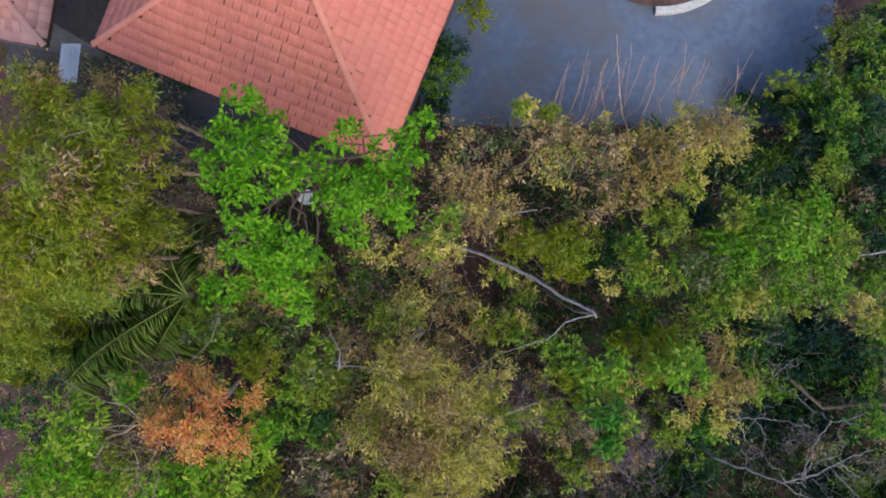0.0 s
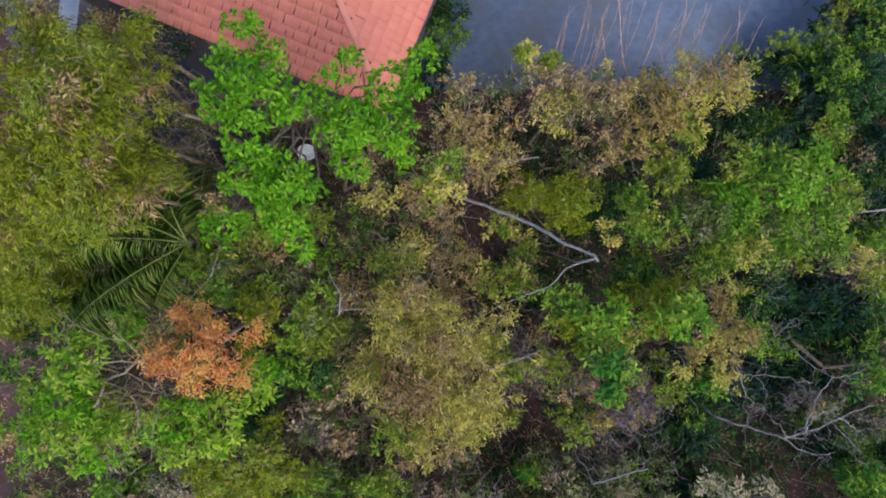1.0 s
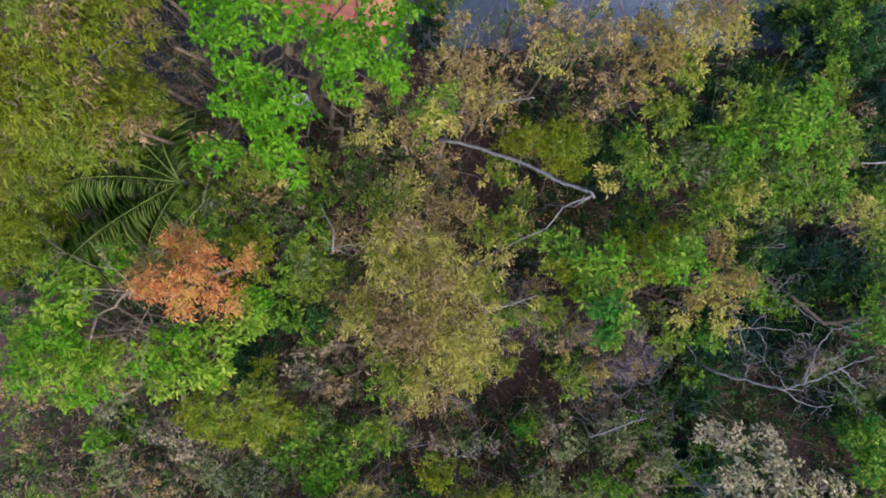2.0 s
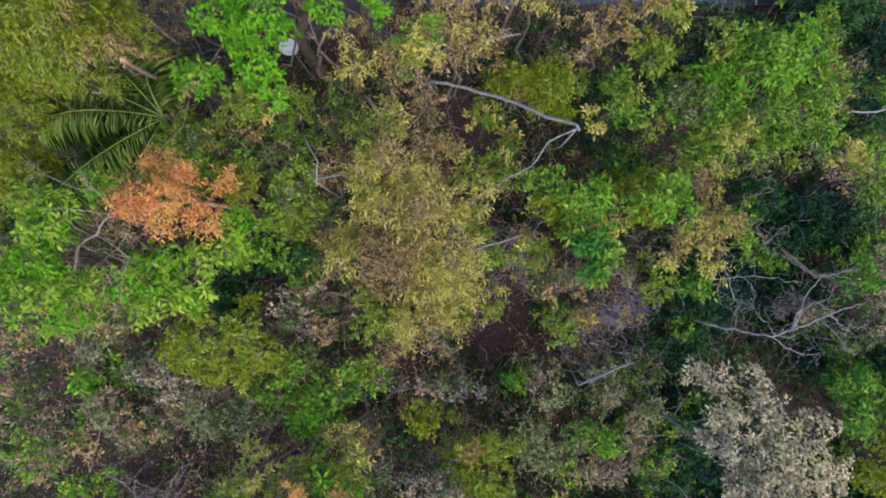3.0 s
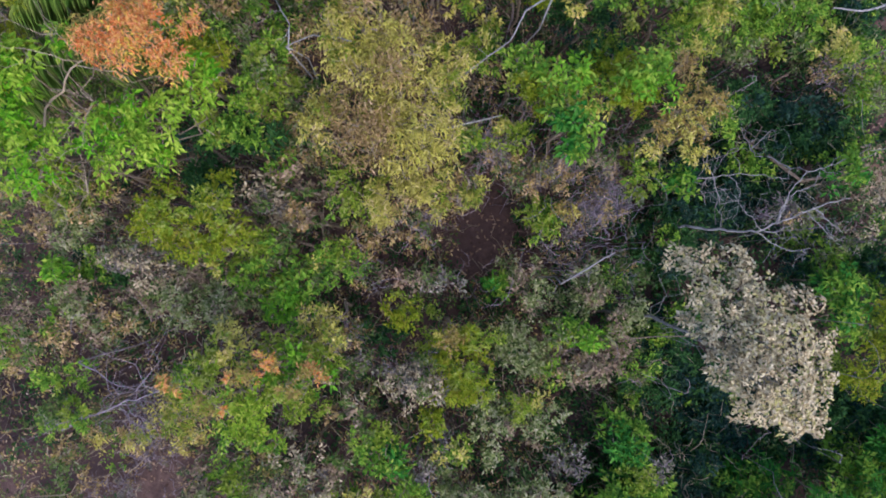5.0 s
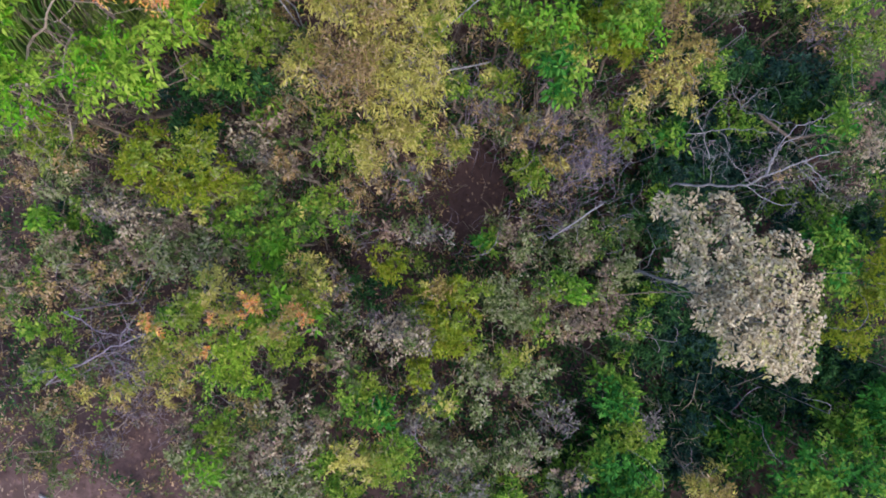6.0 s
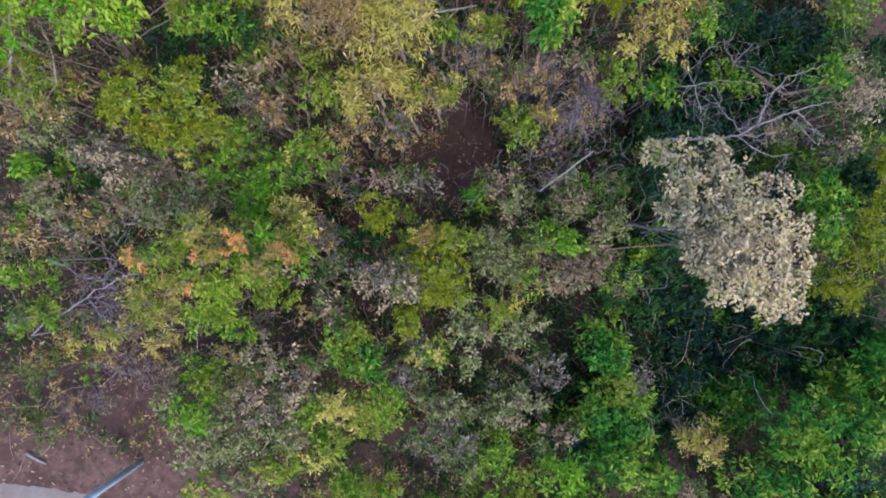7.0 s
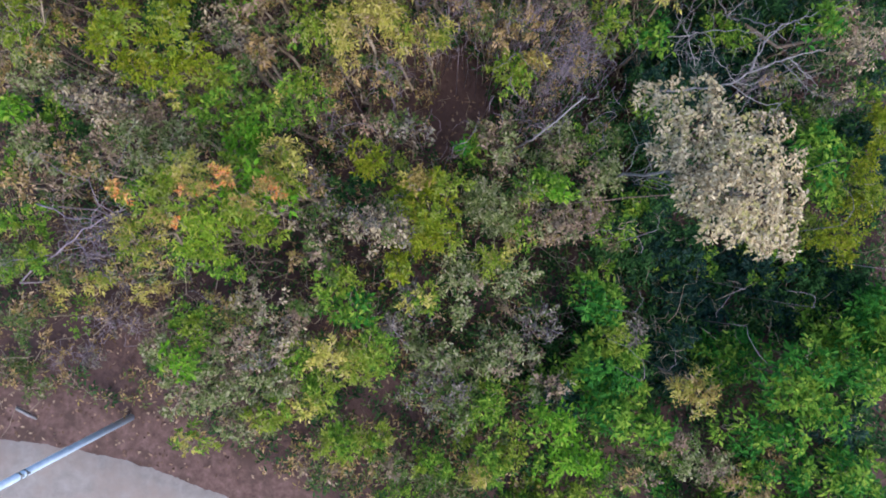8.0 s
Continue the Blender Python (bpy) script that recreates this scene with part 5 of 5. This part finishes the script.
def scatter(name, count, material, length, ratio, low, high, per, label, salt, skip_open=True, area=(-18, 20, -25, 9)):
    rng = np.random.default_rng(salt)
    c = []
    for x, y in zip(rng.uniform(area[0], area[1], count), rng.uniform(area[2], area[3], count)):
        if skip_open and (open_ground(x, y) or noise.noise((x * 0.5, y * 0.5, salt)) < -0.28):
            continue
        c.append((x, y, ground_z(x, y) + low + (high - low) * (1 - 0.65 * smooth01(-8, -13, y)) * rng.random() ** 1.6))
    c = np.array(c)
    nrm = unit(rng.normal(0, 0.35, c.shape) + np.array([0, 0, 1.0]))
    return tagged(part(name, rosettes(c, nrm, per, length, ratio, rng, (-0.3, 0.7), 0.3), material), label, "undergrowth", "", "stuff")


# the dark leaf tone puts the floor's shade into the undergrowth
scatter("undergrowth", 7800, LEAF["dark"], 0.24, 0.36, 0.1, 2.4, 6, "low green undergrowth on the forest floor, leaves darkened for shade", 5, area=(2, 20, -25, 9))
scatter("undergrowth", 4800, LEAF["dark"], 0.22, 0.36, 0.1, 2.2, 6, "sparse green undergrowth below the slope's shrubs, leaves darkened for shade", 8, area=(-18, 2, -25, 9))
scatter("undergrowth", 9000, LEAF["mixed"], 0.18, 0.36, 0.1, 2.8, 5, "thin green and brown undergrowth on the slope", 6)
scatter("undergrowth", 6000, LEAF["brown"], 0.17, 0.34, 0.1, 3.0, 5, "dry brown undergrowth between the shrubs", 7, area=(-18, 6, -25, 9))
rng = np.random.default_rng(12)
n = 16000
xy = np.stack([rng.uniform(-18, 20, n), rng.uniform(-22, 6, n)], 1)
xy = np.array([p for p in xy if p[1] > road_edge(max(-26, min(6, p[0]))) + 0.1 or p[0] > 5])
c = np.array([(x, y, ground_z(x, y) + (0.07 if y < shoulder_edge(x) and x < 6 else 0.02)) for x, y in xy])
d = unit(rng.normal(0, 1, c.shape) * np.array([1, 1, 0.15]))
tagged(part("leaf_litter", blades(c, d, rng.uniform(0.08, 0.22, len(c)), 0.09, rng, 0.0, 0.1), LITTER), "fallen brown leaves on the soil", "litter", "", "stuff")
sticks = []
for k in range(1300):
    x, y = rng.uniform(-16, 18), rng.uniform(-19, 5)
    if open_ground(x, y) and rng.random() < 0.6:
        continue
    z = ground_z(x, y)
    a = np.array([x, y, z + rng.uniform(0, 1.5)])
    b = a + np.array([rng.normal(0, 0.7), rng.normal(0, 0.7), rng.uniform(0.4, 3.2) * (1 - 0.6 * smooth01(-8, -13, y))])
    sticks.append(tube(bend(a, b, rng, 0.12, 5), 0.016, 0.006, 4))
tagged(part("loose_twigs", join(sticks), TWIG), "tangle of bare brown twigs and vines", "twigs", "", "stuff")

# hanging vines over the hollow and the dark undergrowth
vines = []
for k in range(300):
    if k % 3:
        x, y, z = rng.uniform(1.5, 8.0), rng.uniform(-10.0, -3.5), rng.uniform(4.5, 8.0)
    else:
        x, y, z = rng.uniform(-15.0, 16.0), rng.uniform(-17.0, 0.5), rng.uniform(6.0, 9.5)
    if math.hypot(x - 2.9, y + 8.3) < 1.3:
        continue
    a, r = rng.uniform(0, 6.28), rng.uniform(0.25, 0.9)
    t = np.linspace(0, rng.uniform(1.2, 2.8), 8)
    flat = np.stack([r * np.cos(t), 0.6 * r * np.sin(t)], 1)
    way = np.stack([x + flat[:, 0] * math.cos(a) - flat[:, 1] * math.sin(a), y + flat[:, 0] * math.sin(a) + flat[:, 1] * math.cos(a), z + 0.5 * r * np.sin(t * 1.3)], 1)
    way = way + rng.normal(0, 0.03, way.shape)
    if z > ground_z(x, y) + 1.2:
        drop = np.array([[way[0][0] + rng.normal(0, 0.2), way[0][1] + rng.normal(0, 0.2), ground_z(x, y)]])
        way = np.concatenate([drop, way])
    vines.append(tube(way, 0.011, 0.006, 4))
tagged(part("vines", join(vines), MAUVE), "thin bare mauve-grey vines hanging in loops", "vines", "", "stuff")

# ---- houses ----
def pan_tile(w, l, slit=0.0):
    """One curved clay tile: hollow to the left, roll to the right, with a thick lower edge. The slope runs along y, upwards."""
    xs = [0.0, 0.14, 0.30, 0.46, 0.62, 0.78, 0.92, 1.0]
    zs = [0.005, 0.0, 0.0, 0.003, 0.010, 0.014, 0.010, 0.005]
    v, f = [], []
    for y, lift, narrow in ((-0.02, 0.014, 1 - slit), (l * 1.06, 0.0, 1.0)):
        v += [(x * w * narrow, y, z + lift) for x, z in zip(xs, zs)]
    v += [(x * w * (1 - slit), -0.02, z - 0.01) for x, z in zip(xs, zs)]
    n = len(xs)
    for i in range(n - 1):
        f += [(i, i + 1, n + i + 1), (i, n + i + 1, n + i), (2 * n + i, 2 * n + i + 1, i + 1), (2 * n + i, i + 1, i)]
    return np.array(v), np.array(f)


def roof_frames(length, depth, pitch):
    """The four slopes of a hipped roof over 0..depth (x) by 0..length (y): origin of the eave, its direction, its length, whether it is a hip end."""
    return [((0, 0), (1, 0), depth, True), ((depth, 0), (0, 1), length, False), ((depth, length), (-1, 0), depth, True), ((0, length), (0, -1), length, False)]


def house(name, place, turn, depth, length, pitch, eave, wall_in, tile, hip, label, singles):
    """A hipped house. Its near corner of the eaves lies at place, the eave of the end slope runs along x."""
    root = thing(name, place, label, "house")
    root.rotation_euler = (0, 0, turn)
    tp, half = math.tan(pitch), depth / 2
    rise = half * tp
    # walls
    bm = bmesh.new()
    x0, x1, y0, y1 = wall_in, depth - wall_in, wall_in, length - wall_in
    low = -eave - 0.5
    for a, b, c, d in ((x0, x1, y0, y0 + 0.2), (x0, x1, y1 - 0.2, y1), (x0, x0 + 0.2, y0 + 0.2, y1 - 0.2), (x1 - 0.2, x1, y0 + 0.2, y1 - 0.2)):
        m = Matrix.Translation(((a + b) / 2, (c + d) / 2, (low - 0.05) / 2)) @ Matrix.Diagonal((b - a, d - c, -low - 0.05, 1))
        bmesh.ops.create_cube(bm, size=1, matrix=m)
    part("wall", bm, WALL, root, "grey rendered wall, colour darkened for the eaves' shade")
    # deck under the tiles and fascia
    e = [(0, 0, 0), (depth, 0, 0), (depth, length, 0), (0, length, 0), (half, half, rise), (half, length - half, rise)]
    v = [(x, y, z - 0.03) for x, y, z in e] + [(x, y, z - 0.12) for x, y, z in e]
    bm = bmesh.new()
    vs = [bm.verts.new(p) for p in v]
    for q in ((0, 1, 4), (1, 2, 5, 4), (2, 3, 5), (3, 0, 4, 5)):
        bm.faces.new([vs[k] for k in q])
        bm.faces.new([vs[k + 6] for k in reversed(q)])
    for k in range(4):
        bm.faces.new((vs[k], vs[k + 6], vs[(k + 1) % 4 + 6], vs[(k + 1) % 4]))
    roof = part("roof", bm, FASCIA, root, "hipped roof of salmon clay tiles")
    for (ox, oy), (dx, dy), n, _ in roof_frames(length, depth, pitch):
        bm = bmesh.new()
        bmesh.ops.create_cube(bm, size=1, matrix=Matrix.Translation((n / 2, 0.012, -0.12)) @ Matrix.Diagonal((n - 0.06, 0.03, 0.2, 1)))
        bm.transform(Matrix(((dx, -dy, 0, ox), (dy, dx, 0, oy), (0, 0, 1, 0), (0, 0, 0, 1))))
        part("fascia", bm, FASCIA, roof)
    # tiles
    w, l = 0.25, 0.33
    tv, tf = pan_tile(w, l)
    one = tri_mesh("tile", tv, tf, False)
    loose = tri_mesh("tile", *pan_tile(w, l, 0.15))
    for me in (one, loose):
        me.materials.append(TILE_ONE)
    slope_len = half / math.cos(pitch)
    many, left = [], singles
    rng = np.random.default_rng(41)
    for (ox, oy), (dx, dy), n, is_end in roof_frames(length, depth, pitch):
        m = Matrix(((dx, -dy, 0, ox), (dy, dx, 0, oy), (0, 0, 1, 0), (0, 0, 0, 1))) @ Matrix.Rotation(pitch, 4, "X")
        a = np.array(m)
        row = 0
        while (row + 0.6) * l < slope_len:
            inset = (row + 0.5) * l * math.cos(pitch)
            cols = int((n - 2 * inset) / w)
            start = (n - cols * w) / 2
            for c in range(cols):
                off = np.array([start + c * w, row * l, 0.004]) + rng.normal(0, 0.005, 3) * (1, 1, 0.3)
                if left > 0 and is_end and oy == 0 and c > cols * 0.2:
                    ob = part("tile", loose if rng.random() < 0.6 else one, None, roof)
                    ob.matrix_basis = m @ Matrix.Translation(off)
                    left -= 1
                else:
                    many.append(((tv + off) @ a[:3, :3].T + a[:3, 3], tf))
            row += 1
    tagged(part("tiles", join(many), tile, roof), "", "", "", "stuff")
    # hip and ridge caps
    cap_v, cap_f = [], []
    for k in range(7):
        t = math.pi * k / 6
        for y in (0, 0.38):
            r = 0.11 if y == 0 else 0.095
            cap_v.append((r * math.cos(t), y, r * math.sin(t) * 0.5))
    for k in range(6):
        i = 2 * k
        cap_f += [(i, i + 2, i + 3), (i, i + 3, i + 1)]
    cap = tri_mesh("hip_tile", cap_v, cap_f, True)
    cap.materials.append(hip)
    for p, q in ((e[0], e[4]), (e[1], e[4]), (e[2], e[5]), (e[3], e[5]), (e[4], e[5])):
        p, q = Vector(p), Vector(q)
        d = (q - p).normalized()
        side = d.cross(Vector((0, 0, 1))).normalized()
        m3 = Matrix((side, d, side.cross(d))).transposed().to_4x4()
        for k in range(int((q - p).length / 0.33)):
            ob = part("hip_tile", cap, None, roof)
            ob.matrix_basis = Matrix.Translation(p + d * (k * 0.33) + Vector((0, 0, 0.03))) @ m3
    return root


house("house", (-10.62, 6.19, 9.8), radians(-22.2), 9.6, 14.0, radians(27), 8.2, 0.9, TILE_MANY, HIP_TILE,
      "hipped house with salmon clay roof tiles and grey walls", 300)
house("house", (-21.7, 8.1, 8.6), radians(-10), 9.0, 12.0, radians(25), 7.2, 1.3, DULL_TILE, DULL_TILE,
      "neighbouring house with a red tiled roof, dulled for shade and haze", 0)
